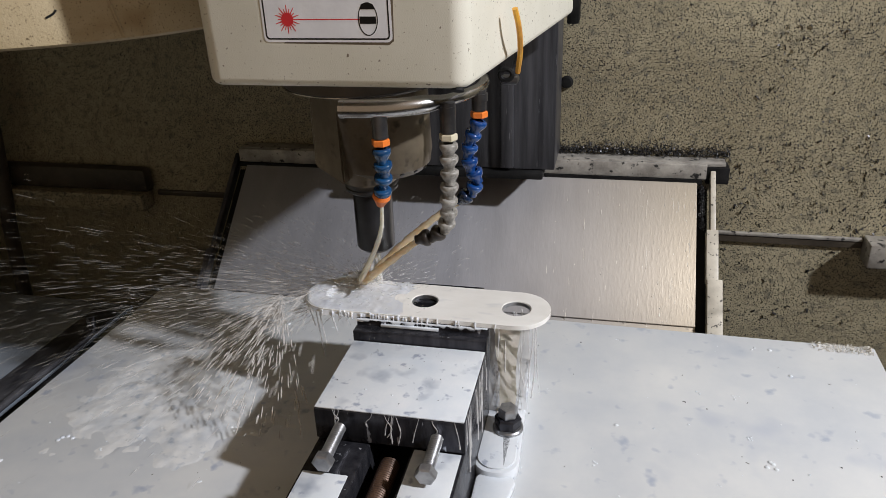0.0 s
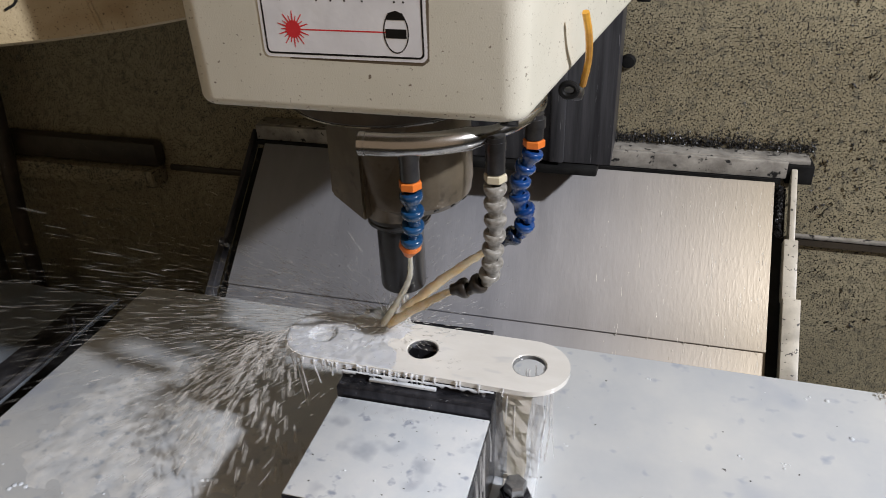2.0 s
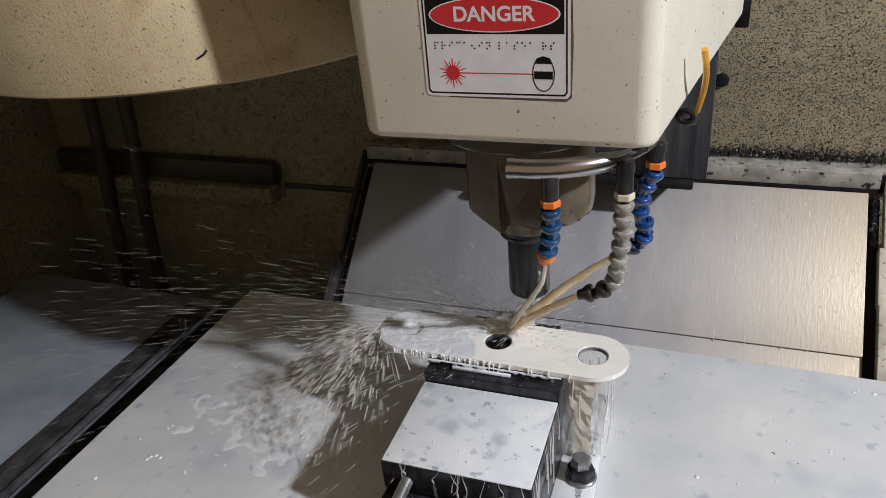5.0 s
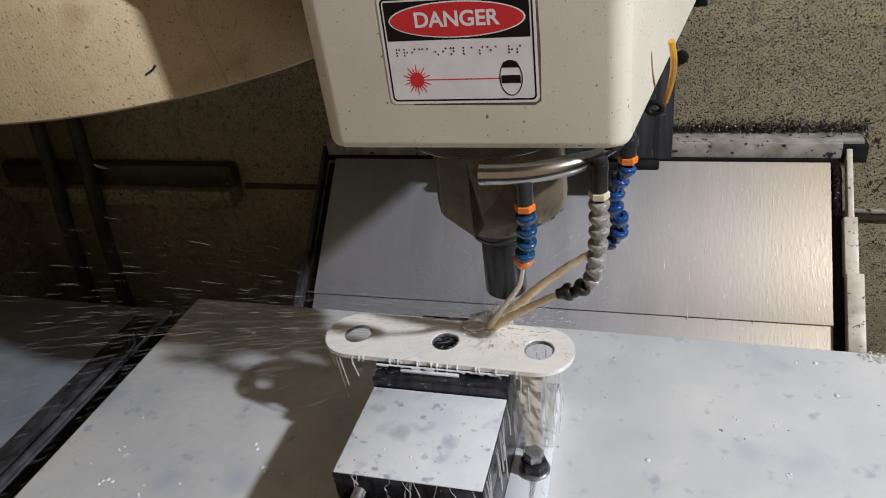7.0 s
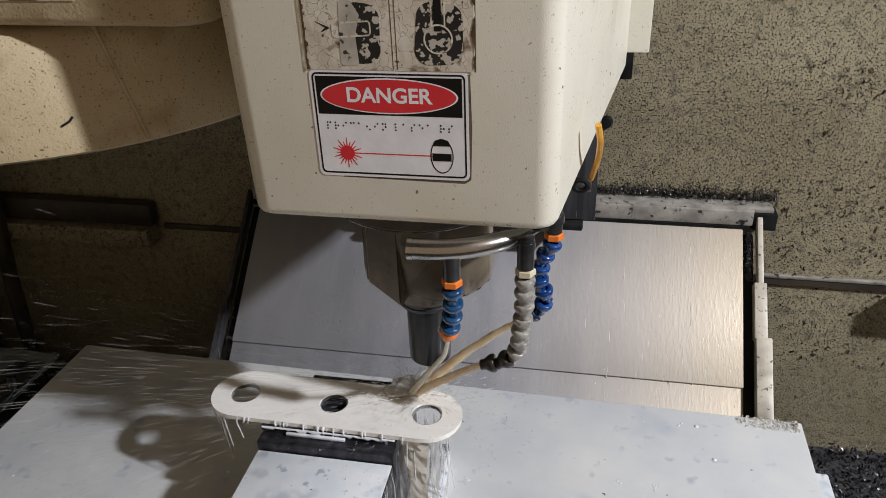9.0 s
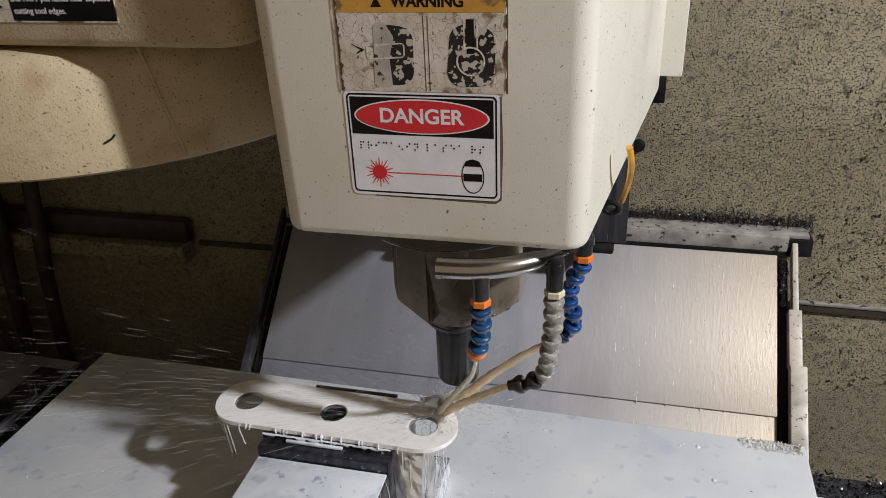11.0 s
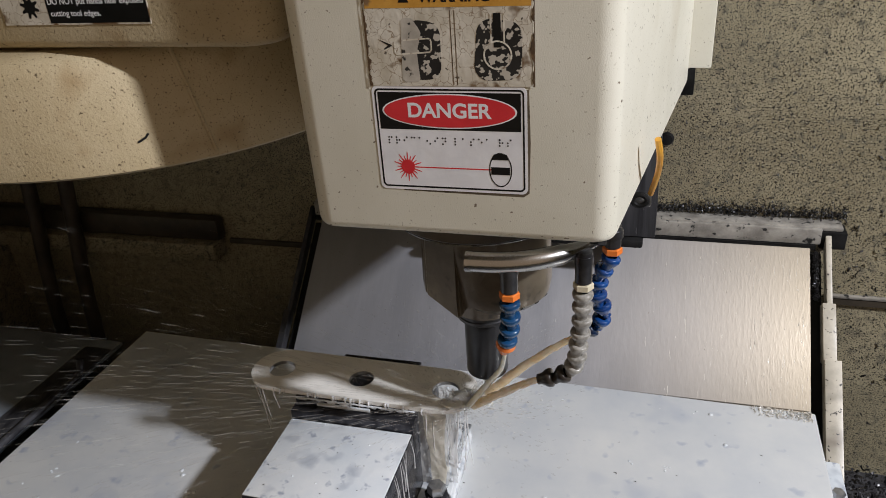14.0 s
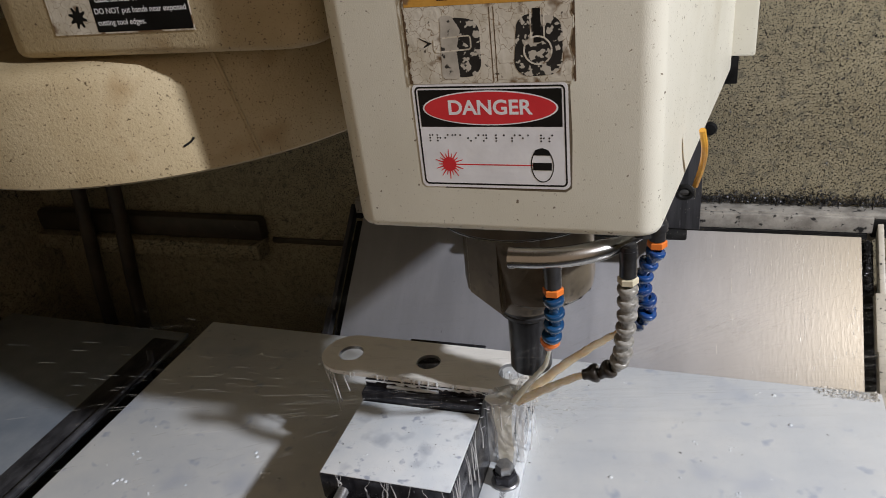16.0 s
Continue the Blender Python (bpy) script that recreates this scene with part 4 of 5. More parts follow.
part("lead_screw", lathe([(0, 0)] + [(0.0097 + 0.0007 * (k % 2), 0.0014 * k) for k in range(78)] + [(0, 0.11)], frame_of((0.078, -0.24, 0.437), (0, 1, 0)), 16), COPPER, vise, "rusty brown lead screw")
part("fixed_jaw", box(0.0, 0.155, 0.085, 0.110, 0.4556, 0.505, 0.002), DARKSTEEL, vise)
for u in (0.027, 0.127):
    b = part("jaw_bolt", lathe([(0, 0)] + [(0.0056 + 0.0009 * (k % 2), 0.0013 * k) for k in range(33)] + [(0.0060, 0.0440), (0.0060, 0.045), (0, 0.0452)], frame_of((u, -0.127, 0.474), (0, -1, -0.05)), 14), BOLTM, vise, "zinc bolt in the block's front")
    part("head", lathe([(0, 0.0445), (0.0100, 0.0445), (0.0106, 0.0455), (0.0106, 0.0525), (0.009, 0.054), (0, 0.054)], frame_of((u, -0.127, 0.474), (0, -1, -0.05)), 6), BOLTM, b, smooth=20)
part("base_lug", prism(rounded([(0.150, -0.082), (0.200, -0.082), (0.192, 0.139), (0.150, 0.139)], 0.021), ZT + 0.0005, 0.3982, 0.003), VISETOP, vise, "slotted clamping lug running with coolant")
part("lug_film", prism(rounded([(0.154, -0.077), (0.196, -0.077), (0.188, 0.135), (0.154, 0.135)], 0.019), 0.3983, 0.4000, 0.0008), VISETOP, vise, "coolant pooled on the lug")
part("slot_pool", prism(rounded([(0.160, 0.021), (0.1845, 0.021), (0.1805, 0.125), (0.160, 0.125)], 0.0105), 0.4001, 0.4006, 0.0002), VISETOP, vise, "milky coolant standing in the slot")
part("clamp_foot", prism(rounded([(0.156, -0.123), (0.192, -0.123), (0.200, -0.077), (0.156, -0.077)], 0.008), ZT + 0.0005, 0.392, 0.003), VISETOP, vise)

jaws = thing("soft_jaw", "dark soft jaw under the workpiece, dripping coolant", "vise jaw", group="soft jaws of the vise")
part("front_face", box(0.0, 0.155, 0.0008, 0.0168, 0.4562, 0.5065, 0.0012), DARKSTEEL, jaws)
part("step", box(0.0, 0.155, 0.0170, 0.024, 0.4562, 0.5149, 0.0010), DARKSTEEL, jaws)
lip = bmesh.new()
cols = []
for k in range(79):
    u = 0.001 + 0.153 * k / 78
    n1 = noise.noise(Vector((u * 70, 3, 0))) + 0.6 * noise.noise(Vector((u * 190, 8, 0)))
    low = max(0.5146 - 0.0012 - 0.0075 * max(n1 + 0.2, 0), 0.507)
    cols.append([lip.verts.new((u, v, z)) for v, z in ((0.0169, 0.5147), (0.0160, 0.5145), (0.0152, (low + 0.5145) / 2), (0.0160, low), (0.0169, low))])
for a_, b_ in zip(cols, cols[1:]):
    for k in range(4):
        lip.faces.new((a_[k], a_[k + 1], b_[k + 1], b_[k]))
bmesh.ops.recalc_face_normals(lip, faces=lip.faces[:])
part("wet_lip", lip, VISETOP, jaws, "ragged lip of white coolant under the workpiece", smooth=80)
part("ledge", box(0.030, 0.098, 0.0128, 0.0164, 0.5072, 0.5104, 0.0006), VISETOP, jaws, "narrow ledge white with coolant")
jaw2 = thing("soft_jaw", "dark rear soft jaw under the workpiece", "vise jaw", group="soft jaws of the vise")
part("rear_face", box(0.0, 0.155, 0.064, 0.0845, 0.4562, 0.5149, 0.0012), DARKSTEEL, jaw2)
part("rear_lip", box(0.030, 0.135, 0.085, 0.110, 0.5055, 0.516, 0.0012), DARKSTEEL, jaw2)

ZP0, ZP1, PR, PV = 0.5150, 0.5205, 0.0395, 0.060
HOLES = (-0.036, 0.073, 0.182)


def link_plate():
    """A long plate with round ends and three bored holes."""
    bm = bmesh.new()
    n = 32
    # each hole sits in a cell; the end cells have round outer sides
    cuts = [HOLES[0] - PR, (HOLES[0] + HOLES[1]) / 2, (HOLES[1] + HOLES[2]) / 2, HOLES[2] + PR]
    for c, h in enumerate(HOLES):
        r = 0.0165 if c != 1 else 0.0155
        outer = []
        for k in range(n):
            a = 2 * math.pi * (k + 0.5) / n
            ca, sa = math.cos(a), math.sin(a)
            left, right = h - cuts[c], cuts[c + 1] - h
            if (c == 0 and ca < 0) or (c == 2 and ca > 0):
                outer.append((h + PR * ca, PV + PR * sa))
            else:
                reach = right if ca > 0 else left
                t = min(reach / abs(ca) if abs(ca) > 1e-6 else 9, PR / abs(sa) if abs(sa) > 1e-6 else 9)
                outer.append((h + t * ca, PV + t * sa))
        snapped = list(outer)
        for cu, cv in [(x, PV + s * PR) for x in (cuts[c], cuts[c + 1]) for s in (-1, 1) if x in cuts[1:3]]:
            k = min(range(n), key=lambda i: (outer[i][0] - cu) ** 2 + (outer[i][1] - cv) ** 2)
            snapped[k] = (cu, cv)
        rings = []
        for (kind, z) in (("o", ZP0), ("o", ZP1), ("b", ZP1), ("i", ZP1), ("i", ZP0)):
            if kind == "o":
                rings.append([bm.verts.new((u_, v_, z)) for u_, v_ in snapped])
            else:
                rr = r + (0.0008 if kind == "b" else 0)
                rings.append([bm.verts.new((h + rr * math.cos(2 * math.pi * (k + 0.5) / n), PV + rr * math.sin(2 * math.pi * (k + 0.5) / n), z - (0.0008 if kind == "i" and z == ZP1 else 0))) for k in range(n)])
        for a_, b_ in zip(rings, rings[1:] + rings[:1]):
            for k in range(n):
                j = (k + 1) % n
                mid = (Vector(a_[k].co) + Vector(a_[j].co)) / 2
                inner_cut = a_ is rings[0] and b_ is rings[1] and any(abs(mid.x - x) < 1e-4 for x in cuts[1:3])
                if not inner_cut:
                    bm.faces.new((a_[k], a_[j], b_[j], b_[k]))
    bmesh.ops.remove_doubles(bm, verts=bm.verts[:], dist=0.0002)
    bmesh.ops.recalc_face_normals(bm, faces=bm.faces[:])
    return bm


plate = thing("workpiece", "long rounded steel link plate with three bored holes, white with coolant", "workpiece")
part("plate", link_plate(), CREAMFILM, plate, smooth=35)
for h, r in zip(HOLES, (0.0165, 0.0155, 0.0165)):
    n = 40
    ring_m = Matrix.Translation((h, PV, ZP0 + 0.0003))
    part("bore", ring_on(ring_m, oval(0, 0, r - 0.0001, r - 0.0001, n), oval(0, 0, r - 0.0007, r - 0.0007, n), ZP1 - ZP0 - 0.0012), BOLTM, plate, "bright bored hole wall")

clamp = thing("clamp_bolt", "hex bolt with a washer clamping the vise down", "bolt")
BOLT = Matrix.Translation((0.1805, -0.0085, 0.3985))
part("washer", lathe([(0, 0), (0.0165, 0), (0.0175, 0.002), (0.0175, 0.0042), (0.0160, 0.006), (0, 0.006)], BOLT, 28), BOLTM, clamp)
part("nut", lathe([(0, 0.006), (0.0148, 0.006), (0.0154, 0.0072), (0.0154, 0.0165), (0.0140, 0.0192), (0, 0.0192)], BOLT, 6), DARKSTEEL, clamp, "dark wet nut", smooth=20)
part("head", lathe([(0, 0.019), (0.0105, 0.019), (0.0114, 0.0202), (0.0114, 0.0285), (0.0098, 0.0312), (0, 0.0318)], BOLT @ Matrix.Rotation(0.4, 4, "Z"), 6), BOLTM, clamp, smooth=20)
rod = thing("steel_rod", "short steel rod lying beside the vise", "rod")
part("rod", lathe([(0, 0), (0.0055, 0.001), (0.007, 0.004), (0.007, 0.12), (0, 0.121)], frame_of((0.1815, -0.113, 0.3875), (-0.05, -1, 0)), 14), BOLTM, rod)


# ---------------------------------------------------------------- coolant running off the workpiece, spray, chips
runoff = thing("coolant_runoff", "milky coolant running off the workpiece beside the vise", "coolant")
random.seed(11)
for u, v, low in ((-0.052, 0.0258, 0.452), (-0.047, 0.0243, 0.470), (-0.030, 0.0208, 0.492), (-0.064, 0.0350, 0.490)):
    pts = along([(u, v, ZP1 - 0.001), (u - 0.0005, v - 0.001, ZP0 - 0.004), (u + 0.002, v - 0.002, (ZP0 + low) / 2), (u + 0.005, v - 0.003, low)], 5)
    part("stream", tube(pts, [random.uniform(0.0006, 0.0011) for _ in pts], 7), RUN, runoff, smooth=80)
for k in range(18):
    u, v = 0.150 + 0.055 * random.random(), 0.022 + 0.045 * random.random()
    r = random.uniform(0.0004, 0.0015)
    low = 0.4015 if random.random() < 0.6 else random.uniform(0.42, 0.49)
    pts = along([(u, v, ZP0), (u + random.uniform(-.002, .002), v - 0.002, (ZP0 * 2 + low) / 3), (u + random.uniform(-.004, .004), v - 0.003, (ZP0 + low * 2) / 3), (u + random.uniform(-.006, .006), v - 0.003, low)], 5)
    part("stream", tube(pts, [r * random.uniform(0.4, 1.2) for _ in pts], 7), RUN, runoff, smooth=80)
for k in range(5):
    u, v, w = 0.158 + 0.009 * k, (0.0215 if k == 2 else 0.024 + 0.006 * (k % 3)), random.uniform(0.006, 0.012)
    veil = bmesh.new()
    rows_ = []
    for j in range(15):
        f = j / 14
        z = ZP0 - (ZP0 - 0.4012) * f
        half = (0.0185 if k == 2 else w) * (0.75 - 0.35 * f + 0.25 * noise.noise(Vector((k, f * 3, 0))))
        mid = u + 0.004 * noise.noise(Vector((k + 5, f * 2, 1)))
        rows_.append([veil.verts.new((mid + half * s_, v - 0.004 * f + 0.0012 * noise.noise(Vector((s_ * 3, f * 7, k))), z)) for s_ in (-1, -0.5, 0, 0.5, 1)])
    for a_, b_ in zip(rows_, rows_[1:]):
        for j in range(4):
            veil.faces.new((a_[j], a_[j + 1], b_[j + 1], b_[j]))
    bmesh.ops.solidify(veil, geom=veil.faces[:], thickness=0.0005)
    part("veil", veil, FLOW if k == 2 else RUN, runoff, "thin falling sheet of coolant", smooth=80)
def dribble(points, r0, r1, material):
    """A winding bead of coolant down a face, thicker at its end."""
    pts = along(points, 4)
    part("drip", tube(pts, [random.uniform(0.6, 1.2) * (r0 + (r1 - r0) * i / len(pts)) for i in range(len(pts))], 7), material, runoff, smooth=80)


for k in range(12):
    u, low = random.uniform(0.006, 0.148), random.uniform(0.459, 0.484)
    sway = random.uniform(-0.007, 0.007)
    dribble([(u, -0.1268, 0.4950), (u + sway * 0.3, -0.1271, 0.4890), (u + sway, -0.1272, (0.489 + low) / 2), (u + sway * random.uniform(0.2, 1.6), -0.1272, low)], 0.0003, 0.0009, RUN)
for k in range(12):
    v, low = random.uniform(-0.122, -0.004), random.uniform(0.405, 0.470)
    sway = random.uniform(-0.010, 0.010)
    dribble([(0.1552, v, 0.4950), (0.1556, v + sway * 0.4, 0.484), (0.1557, v + sway, (0.484 + low) / 2), (0.1557, v + sway * 0.7, low)], 0.0003, 0.0010, RUN)

# foam hanging in a fringe from the plate's front edge
for k in range(15):
    u = random.uniform(HOLES[0] + 0.012, HOLES[2] + 0.012)
    v = PV - PR - 0.0012 - 0.021 * u
    low = ZP0 - 0.0008 - 0.012 * random.random() ** 4
    dribble([(u, v + 0.0012, ZP1 + 0.0002), (u, v - 0.0004, ZP0 + 0.003), (u + random.uniform(-0.001, 0.001), v - 0.0006, (ZP0 + low) / 2), (u + random.uniform(-0.003, 0.001), v - 0.001, low)], random.uniform(0.0008, 0.0024), 0.0004, FOAM)


for k in range(14):
    u = random.uniform(0.010, 0.205)
    v = PV - PR - 0.0008 if u < HOLES[2] else PV - math.sqrt(max(PR ** 2 - (u - HOLES[2]) ** 2, 0)) - 0.0008
    low = random.uniform(0.470, 0.510) if u > 0.156 else random.uniform(0.5075, 0.513)
    pts = along([(u, v, ZP1 - 0.0012), (u + random.uniform(-.001, .001), v - 0.001, ZP0), (u + random.uniform(-.003, .003), v - 0.0016, low)], 5)
    part("drip", tube(pts, [random.uniform(0.0005, 0.0015) * (1 - 0.5 * i / len(pts)) for i in range(len(pts))], 7), RUN, runoff, smooth=80)


flow = bmesh.new()
cols = []
for j in range(22):
    v = 0.050 - 0.058 * j / 21
    half = 0.0075 + 0.0035 * noise.noise(Vector((v * 60, 2, 0))) + 0.0015 * noise.noise(Vector((v * 200, 7, 0)))
    mid = 0.172 + 0.004 * noise.noise(Vector((v * 30, 5, 1)))
    cols.append([flow.verts.new((mid + half * s_, v, 0.4007 + 0.0020 * (1 - s_ * s_))) for s_ in (-1, -0.7, -0.3, 0.0, 0.3, 0.7, 1)])
for a_, b_ in zip(cols, cols[1:]):
    for j in range(6):
        flow.faces.new((a_[j], a_[j + 1], b_[j + 1], b_[j]))
bmesh.ops.recalc_face_normals(flow, faces=flow.faces[:])
part("flow", flow, FLOW, runoff, "cream stream of coolant over the lug", smooth=80)


def streaks(name, label, count, place, seed, material):
    """One burst of droplets drawn out along their flight."""
    rnd = random.Random(seed)
    verts, faces = [], []
    for _ in range(count):
        p, d, length, r = place(rnd)
        p, d = Vector(p), Vector(d).normalized()
        side = d.orthogonal().normalized()
        up = d.cross(side)
        k = len(verts)
        for f, w in ((-0.5, 0.25), (-0.2, 1.0), (0.3, 0.85), (0.5, 0.2)):
            for q in range(5):
                a = 2 * math.pi * q / 5
                verts.append(p + d * length * f + (side * math.cos(a) + up * math.sin(a)) * r * w)
        for ring_k in range(3):
            for q in range(5):
                a, b = k + 5 * ring_k + q, k + 5 * ring_k + (q + 1) % 5
                faces.append((a, b, b + 5, a + 5))
        faces += [tuple(range(k + 4, k - 1, -1)), tuple(range(k + 15, k + 20))]
    me = bpy.data.meshes.new(name)
    me.from_pydata(verts, [], faces)
    me.polygons.foreach_set("use_smooth", [True] * len(me.polygons))
    me.materials.append(material)
    return tagged(new(name, me), label, "droplets", "coolant spray", "stuff")


CUT = Vector((0.050, 0.095, 0.515))


def fine(rnd):
    """Thin streaks thrown flat to the left of the cutter."""
    a = math.pi + rnd.gauss(0.06, 0.34)
    e = rnd.gauss(0.04, 0.20)
    d = Vector((math.cos(a) * math.cos(e), math.sin(a) * math.cos(e), math.sin(e)))
    far = 0.03 + 0.55 * rnd.random() ** 1.2
    p = CUT + d * far
    p.z = max(p.z - 0.25 * far * far, 0.385)
    return p, (d.x, d.y, d.z - 0.5 * far), rnd.uniform(0.008, 0.036), rnd.uniform(0.00015, 0.00042)


def coarse(rnd):
    """Heavy drops falling from the workpiece's end onto the table."""
    a = rnd.uniform(math.radians(180), math.radians(300))
    far = 0.008 + 0.125 * rnd.random() ** 1.3
    c, s = math.cos(a), math.sin(a)
    drop = 5.2 * far * far
    p = Vector((-0.018 + c * far, 0.045 + s * far * 0.9, 0.516 - drop + rnd.uniform(-0.022, 0.010)))
    if p.z < 0.384:
        p.z = 0.384 + 0.02 * rnd.random()
    return p, (c, s, -6.0 * far - 0.15), rnd.uniform(0.006, 0.020), rnd.uniform(0.0004, 0.0011)


def mist(rnd):
    a, e = rnd.uniform(0, 2 * math.pi), rnd.uniform(-0.1, 0.9)
    far = 0.010 + 0.15 * rnd.random() ** 2.0
    d = Vector((math.cos(a) * math.cos(e), math.sin(a) * math.cos(e), math.sin(e)))
    return CUT + d * far, d, rnd.uniform(0.002, 0.006), rnd.uniform(0.0003, 0.0007)


FINE = [streaks("fine_spray", "thin flying streaks of milky coolant spray", 330, fine, 100 + k, STREAK) for k in range(5)]
COARSE = [streaks("coarse_spray", "heavy white coolant drops thrown over the table", 150, coarse, 200 + k, HEAVY) for k in range(4)]
def dense(rnd):
    """The thick cloud of fine drops flung along the plate while its long side is milled."""
    a = math.pi + rnd.gauss(0.10, 0.42)
    e = rnd.gauss(-0.02, 0.16)
    d = Vector((math.cos(a) * math.cos(e), math.sin(a) * math.cos(e), math.sin(e)))
    far = 0.02 + 0.30 * rnd.random() ** 1.4
    p = CUT + d * far
    p.z = max(p.z - 0.5 * far * far, 0.385)
    return p, (d.x, d.y, d.z - 0.8 * far), rnd.uniform(0.004, 0.020), rnd.uniform(0.0002, 0.0006)


DENSE = [streaks("dense_spray", "thick cloud of fine milky coolant drops beside the cutter", 750, dense, 500 + k, THICK) for k in range(3)]
MIST = [streaks("mist_spray", "small coolant droplets flying round the cutter", 800, mist, 300 + k, STREAK) for k in range(2)]



def spatter(rnd):
    """Drops thrown back over the plate where the jets strike it."""
    p = Vector((0.068 + rnd.gauss(0, 0.030), 0.078 + rnd.gauss(0, 0.020), 0.5225 + abs(rnd.gauss(0, 0.010))))
    d = p - Vector((0.050, 0.085, 0.515))
    return p, d, rnd.uniform(0.003, 0.009), rnd.uniform(0.00015, 0.00040)


streaks("splash_drops", "white coolant drops splashing up round the cutter", 260, spatter, 700, FOAM)

foam = thing("coolant_splash", "white splash of coolant where the jets hit the cutter", "coolant")
rnd = random.Random(7)
for k in range(10):
    bm = bmesh.new()
    bmesh.ops.create_icosphere(bm, subdivisions=2, radius=1)
    a = rnd.uniform(0, 6.28)
    r = rnd.uniform(0.0, 0.014)
    s = rnd.uniform(0.006, 0.012)
    for v in bm.verts:
        v.co *= 1 + 0.35 * noise.noise(v.co * 1.8 + Vector((k, 0, 0)))
    bmesh.ops.transform(bm, matrix=Matrix.Translation((CUT.x - 0.014 + r * math.cos(a), CUT.y - 0.004 + r * math.sin(a), 0.5245 + rnd.uniform(-0.003, 0.004))) @ Matrix.Diagonal((s * 1.6, s * 1.3, s * 0.26, 1)), verts=bm.verts)
    part("lump", bm, SPLASH, foam, smooth=80)

for k in range(7):
    bm = bmesh.new()
    bmesh.ops.create_icosphere(bm, subdivisions=2, radius=1)
    s = rnd.uniform(0.006, 0.010)
    for v in bm.verts:
        v.co *= 1 + 0.4 * noise.noise(v.co * 2.2 + Vector((k, 3, 0)))
    bmesh.ops.transform(bm, matrix=Matrix.Translation((0.058 + rnd.uniform(-0.008, 0.006), 0.086 + rnd.uniform(-0.005, 0.004), rnd.uniform(0.522, 0.545))) @ Matrix.Diagonal((s * 0.9, s * 0.9, s * 1.3, 1)), verts=bm.verts)
    part("splash_veil", bm, HAZE, foam, "thin veil of spray round the end mill", smooth=80)

wash = thing("foam_wash", "ragged white coolant foam sheeting over the workpiece's end", "coolant")
rnd = random.Random(17)
bm = bmesh.new()
NU, NV = 92, 52
grid = {}
for i in range(NU + 1):
    for j in range(NV + 1):
        u, v = -0.090 + 0.180 * i / NU, PV - 0.052 + 0.104 * j / NV
        ends = max(HOLES[0] - u, 0.0)
        out = math.hypot(ends, v - PV) - PR
        rag = 0.004 * noise.noise(Vector((u * 70, v * 70, 0))) + 0.0012 * noise.noise(Vector((u * 200, v * 200, 4)))
        if out > 0.003 + rag or u > 0.050 + 0.5 * abs(v - PV) + 3 * rag:
            continue
        n1 = noise.noise(Vector((u * 60, v * 75, 2))) * 0.6 + noise.noise(Vector((u * 170, v * 190, 7))) * 0.4
        thin = min(1.0, max(0.0, (0.050 + 0.5 * abs(v - PV) + 3 * rag - u) / 0.030))
        z = ZP1 - 0.0008 + (0.0014 + 0.0016 * max(n1 + 0.35, 0)) * thin
        if math.hypot(u - HOLES[0], v - PV) < 0.0135:
            z = ZP1 - 0.004
        if out > -0.001:
            z -= min(0.011, 2.2 * (out + 0.001) + 0.004 * max(n1, 0))
        grid[i, j] = bm.verts.new((u, v, z))
for i, j in list(grid):
    cell = [(i, j), (i + 1, j), (i + 1, j + 1), (i, j + 1)]
    if all(c in grid for c in cell):
        bm.faces.new([grid[c] for c in cell])
bmesh.ops.delete(bm, geom=[v for v in bm.verts if not v.link_faces], context="VERTS")
bmesh.ops.recalc_face_normals(bm, faces=bm.faces[:])
bmesh.ops.solidify(bm, geom=bm.faces[:], thickness=0.0008)
part("sheet", bm, FOAM, wash, "lumpy white sheet of foam", smooth=80)
for k in range(26):
    u = rnd.uniform(-0.06, 0.09)
    v = PV - PR - 0.0012 if u > HOLES[0] else PV - math.sqrt(max(PR ** 2 - (u - HOLES[0]) ** 2, 0)) - 0.0012
    pts = along([(u, v, ZP1 - 0.001), (u + rnd.uniform(-.001, .001), v - 0.0008, ZP0), (u + rnd.uniform(-.002, .002), v - 0.001, ZP0 - rnd.uniform(0.001, 0.012))], 4)
    part("drip", tube(pts, [rnd.uniform(0.0006, 0.0018) * (1 - 0.6 * i / len(pts)) for i in range(len(pts))], 7), FOAM, wash, smooth=80)

ripple = thing("foam_ripple", "bubbly patch of coolant foam splashed on the table", "coolant")
bm = bmesh.new()
grid = {}
for i in range(101):
    for j in range(81):
        u, v = -0.42 + 0.0037 * i, -0.16 + 0.0041 * j
        edge = math.hypot((u + 0.235) / 0.185, (v - 0.004) / 0.155) + 0.30 * noise.noise(Vector((u * 19, v * 19, 5))) + 0.14 * noise.noise(Vector((u * 60, v * 60, 7)))
        n1 = noise.noise(Vector((u * 38, v * 48, 1))) * 0.65 + noise.noise(Vector((u * 110, v * 125, 9))) * 0.35
        fade = max(0.0, 1.0 - edge ** 2)
        h = (0.60 * n1 + 0.42) * 0.0050 * fade - 0.0016 * (1 - fade)
        if edge < 1.02:
            grid[i, j] = bm.verts.new((u, v, ZT + h))
for i, j in list(grid):
    cell = [(i, j), (i + 1, j), (i + 1, j + 1), (i, j + 1)]
    if all(c in grid for c in cell):
        bm.faces.new([grid[c] for c in cell])
bmesh.ops.delete(bm, geom=[v for v in bm.verts if not v.link_faces], context="VERTS")
bmesh.ops.recalc_face_normals(bm, faces=bm.faces[:])
part("foam_patch", bm, RIPPLE, ripple, smooth=80)
rnd = random.Random(61)
bm = bmesh.new()
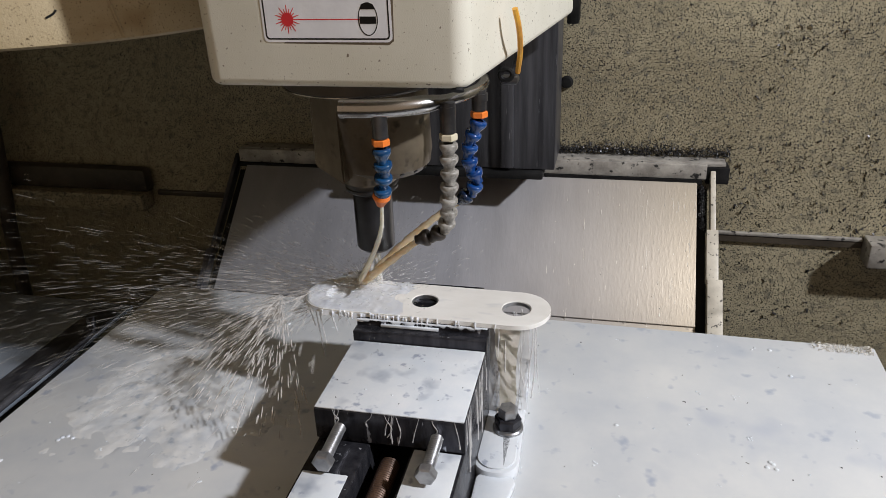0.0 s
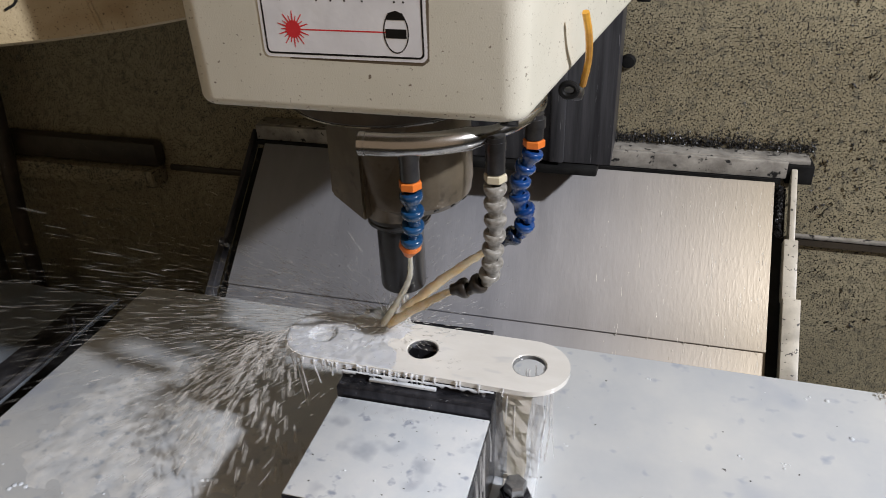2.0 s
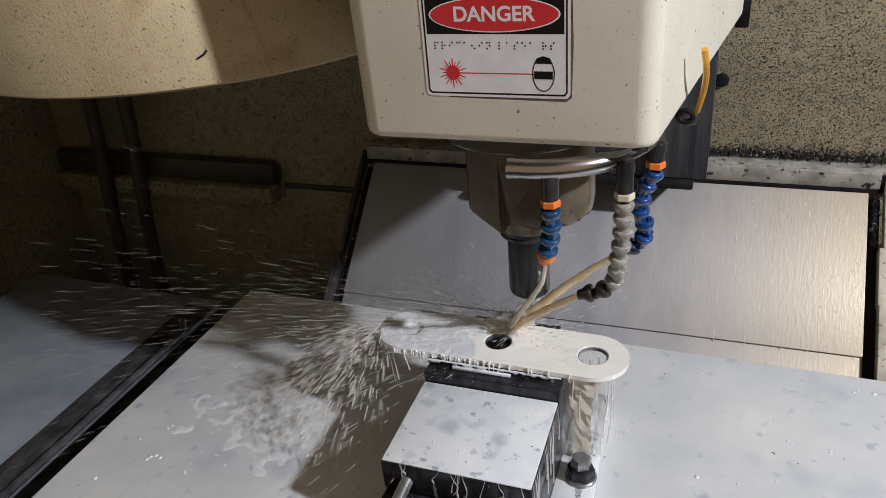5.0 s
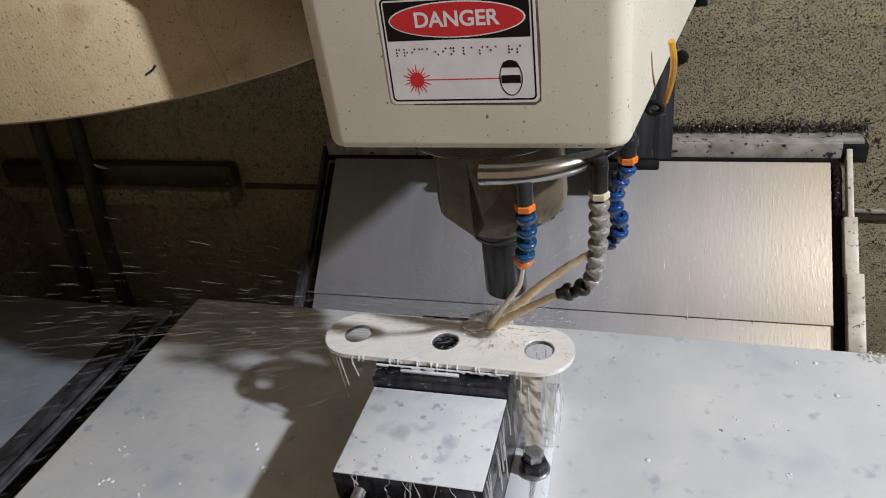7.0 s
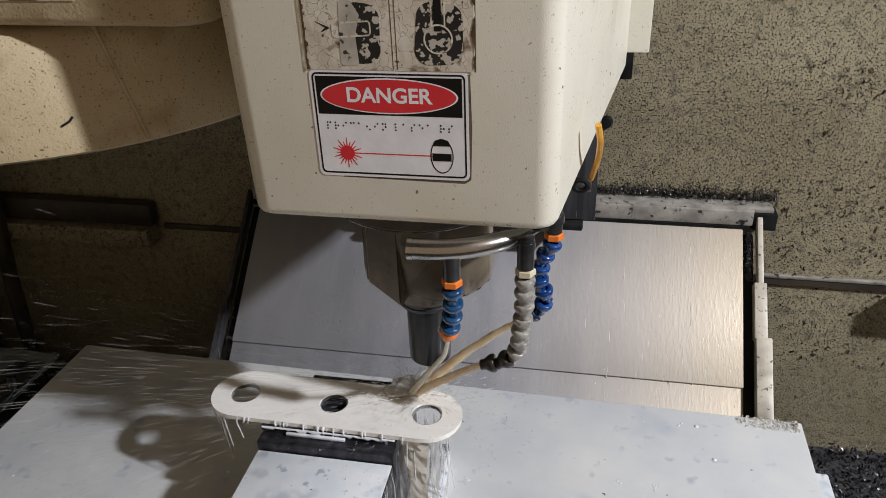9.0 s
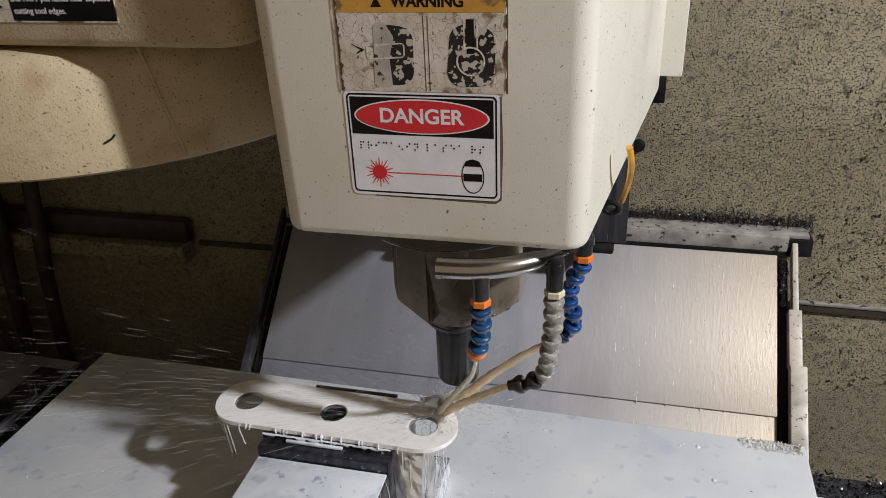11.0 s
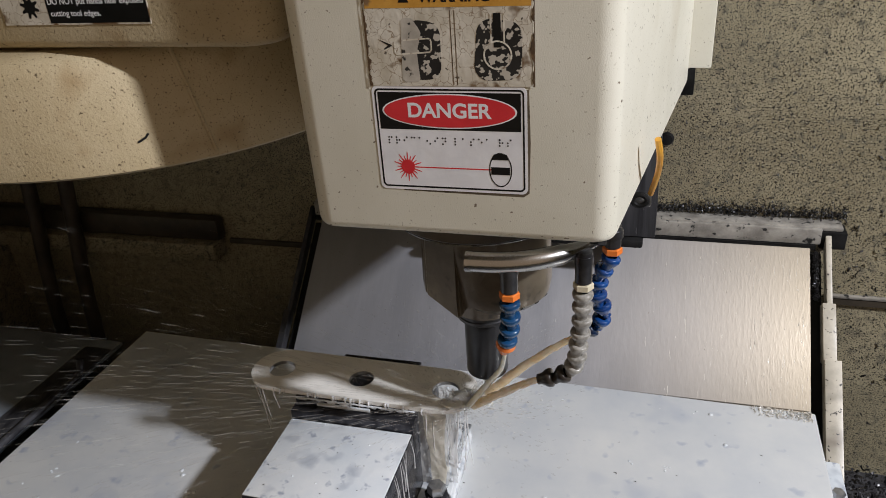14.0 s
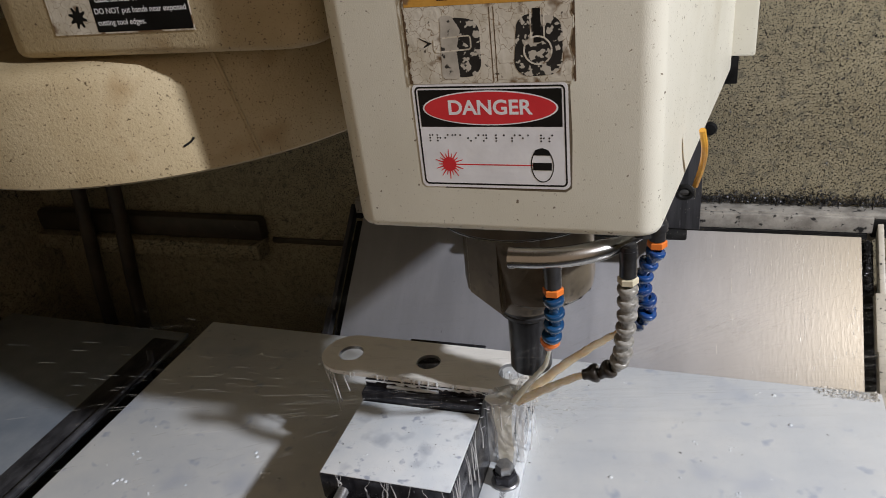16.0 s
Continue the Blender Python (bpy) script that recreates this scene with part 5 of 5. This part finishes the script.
for _ in range(90):
    a, r = rnd.uniform(0, 6.283), math.sqrt(rnd.random())
    s = rnd.uniform(0.0005, 0.0013)
    lathe([(s, 0), (s * 0.9, s * 0.4), (s * 0.5, s * 0.75), (0, s * 0.85)], Matrix.Translation((-0.18 + 0.115 * r * math.cos(a), -0.02 + 0.095 * r * math.sin(a), ZT + 0.0006)), 10, bm)
tagged(part("bubble_scatter", bm, MILK, ripple, "white bubbles on the foam", smooth=60), kind="stuff")

random.seed(21)
flakes("chip_line", 2600, lambda: (random.uniform(0.22, 0.555), WALL_Y - abs(random.gauss(0, 0.006)), 0.503 + abs(random.gauss(0, 0.010))), 0.0016, CHIPM, "dark metal chips caught on the strip's upper edge", "chips")
def in_gap():
    """A spot in the gap beside the way cover, on its slope."""
    p = Vector((random.gauss(0.5065, 0.0030), 0.448, 0.283)) + SLOPE * (0.268 - 0.085 * random.random() ** 1.4) + NORMAL * random.uniform(-0.006, 0.002)
    return tuple(p)


flakes("chip_line", 700, in_gap, 0.0015, CHIPM, "dark metal chips in the gap beside the way cover", "chips")
flakes("chip_heap", 7500, lambda: (random.uniform(0.52, 1.2), random.uniform(0.15, 0.69), -0.045 + abs(random.gauss(0, 0.012))), 0.0040, CHIPM, "heap of dark metal chips in the pan", "chips")
flakes("chip_heap", 450, lambda: (random.uniform(0.52, 1.2), random.uniform(0.15, 0.69), -0.025 + abs(random.gauss(0, 0.012))), 0.0030, CHIPL, "bright metal chips on the heap in the pan", "chips")
gutter_heap = flakes("chip_heap", 3000, lambda: (random.uniform(-0.568, -0.447), random.uniform(-0.4, 0.34), 0.225 + abs(random.gauss(0, 0.010))), 0.0030, CHIPM, "heap of dark metal chips in the gutter beside the table", "chips")
gutter_chips = flakes("chip_heap", 260, lambda: (random.uniform(-0.560, -0.450), random.uniform(-0.35, 0.05), 0.240 + abs(random.gauss(0, 0.006))), 0.0022, CHIPL, "bright metal chips in the gutter beside the table", "chips")



def on_wall(x0, x1, z0, z1, patchy):
    """A spot on the back wall, more often where the splashing is denser."""
    while True:
        x, z = random.uniform(x0, x1), random.uniform(z0, z1)
        if noise.noise(Vector((x * 7, z * 7, 3))) * patchy + noise.noise(Vector((x * 26, z * 26, 5))) * 0.5 + 0.25 > random.random() * 0.9:
            return x, WALL_Y - 0.0008, z


random.seed(33)
flakes("chip_specks", 6500, lambda: on_wall(0.25, 1.25, 0.20, 1.30, 0.5), 0.0015, CHIPM, "dark metal chips stuck to the back wall", "chips")
flakes("chip_specks", 700, lambda: on_wall(0.55, 1.25, 0.16, 0.75, 0.8), 0.0030, CHIPM, "larger dark chips stuck to the back wall", "chips")
flakes("chip_specks", 1500, lambda: on_wall(-1.25, -0.40, 0.15, 0.80, 0.5), 0.0018, CHIPM, "dark metal chips stuck to the back wall", "chips")


# ---------------------------------------------------------------- movement
def table_at(t):
    """The table's pose: straight along the workpiece's edge, then round its end."""
    if t <= 9.5:
        x, y = -0.124 + 0.0195 * (9.5 - t), -0.006
    else:
        a = 0.385 * (t - 9.5)
        x, y = -0.124 - 0.05 * math.sin(a), 0.044 - 0.05 * math.cos(a)
    return pose(x, y, 0, 0, 0, -1.0)


def motions():
    times = [0, 2, 4, 6, 8, 9, 9.5] + [10 + 0.5 * k for k in range(13)]
    for ob in (table, tray, gutter_heap, gutter_chips, vise, jaws, jaw2, plate, clamp, rod, runoff):
        set_in = pose(0.002, 0, 0, 0, 0, 1.2) if ob in (vise, jaws, jaw2, clamp, rod, runoff) else pose(0, 0, 0)
        walk(ob, [(t, table_at(t) @ set_in) for t in times])
    rows = [(t, table_at(t)) for t in (0, 2, 4, 5)]
    rows += [(6.0, table_at(6) @ pose(0.040, 0.006, -0.007)), (6.7, table_at(6.7) @ pose(0.075, 0.012, -0.020))]
    rows += [(t, table_at(t) @ pose(0.075, 0.012, -0.020)) for t in times if t > 7]
    walk(wash, rows)
    sink = [(0, 0), (2, 0), (4, -0.0006), (5.0, -0.0015), (6.6, -0.006), (8, -0.008), (16, -0.008)]
    walk(ripple, [(t, table_at(t) @ pose(0, 0, z)) for t, z in sink[:-1]] + [(t, table_at(t) @ pose(0, 0, -0.008)) for t in times if t > 8])
    for k, ob in enumerate(FINE + MIST):
        rows, t = [], -0.06 * k
        while t < 16.0:
            for dt, x, z in ((0, 0.02, 0.004), (0.2667, -0.075, -0.012)):
                if 0 <= t + dt <= 16.0:
                    rows.append((t + dt, pose(x * (1 if ob in FINE else 0.3), 0.004 * (k % 3 - 1), z)))
            t += 0.3
        if rows[0][0] > 0:
            rows.insert(0, (0, rows[0][1]))
        walk(ob, rows)
    for k, ob in enumerate(COARSE + DENSE):
        drift = 0.0195 if ob in COARSE else 0.0
        rows, t, last = [], -0.07 * k, 5.0 + 0.4 * (k % 4)
        while t < last:
            for dt, x, z in ((0, 0.012, 0.004), (0.2667, -0.022, -0.008)):
                if 0 <= t + dt <= last:
                    rows.append((t + dt, pose(x - drift * (t + dt), -0.01 * dt, z)))
            t += 0.3
        if rows[0][0] > 0:
            rows.insert(0, (0, rows[0][1]))
        t = rows[-1][0]
        rows += [(t + 0.4, pose(-0.25, 0.0, -0.02)), (t + 0.9, pose(-0.62, 0.0, -0.44)), (16.0, pose(-0.62, 0.0, -0.445))]
        walk(ob, rows)


motions()
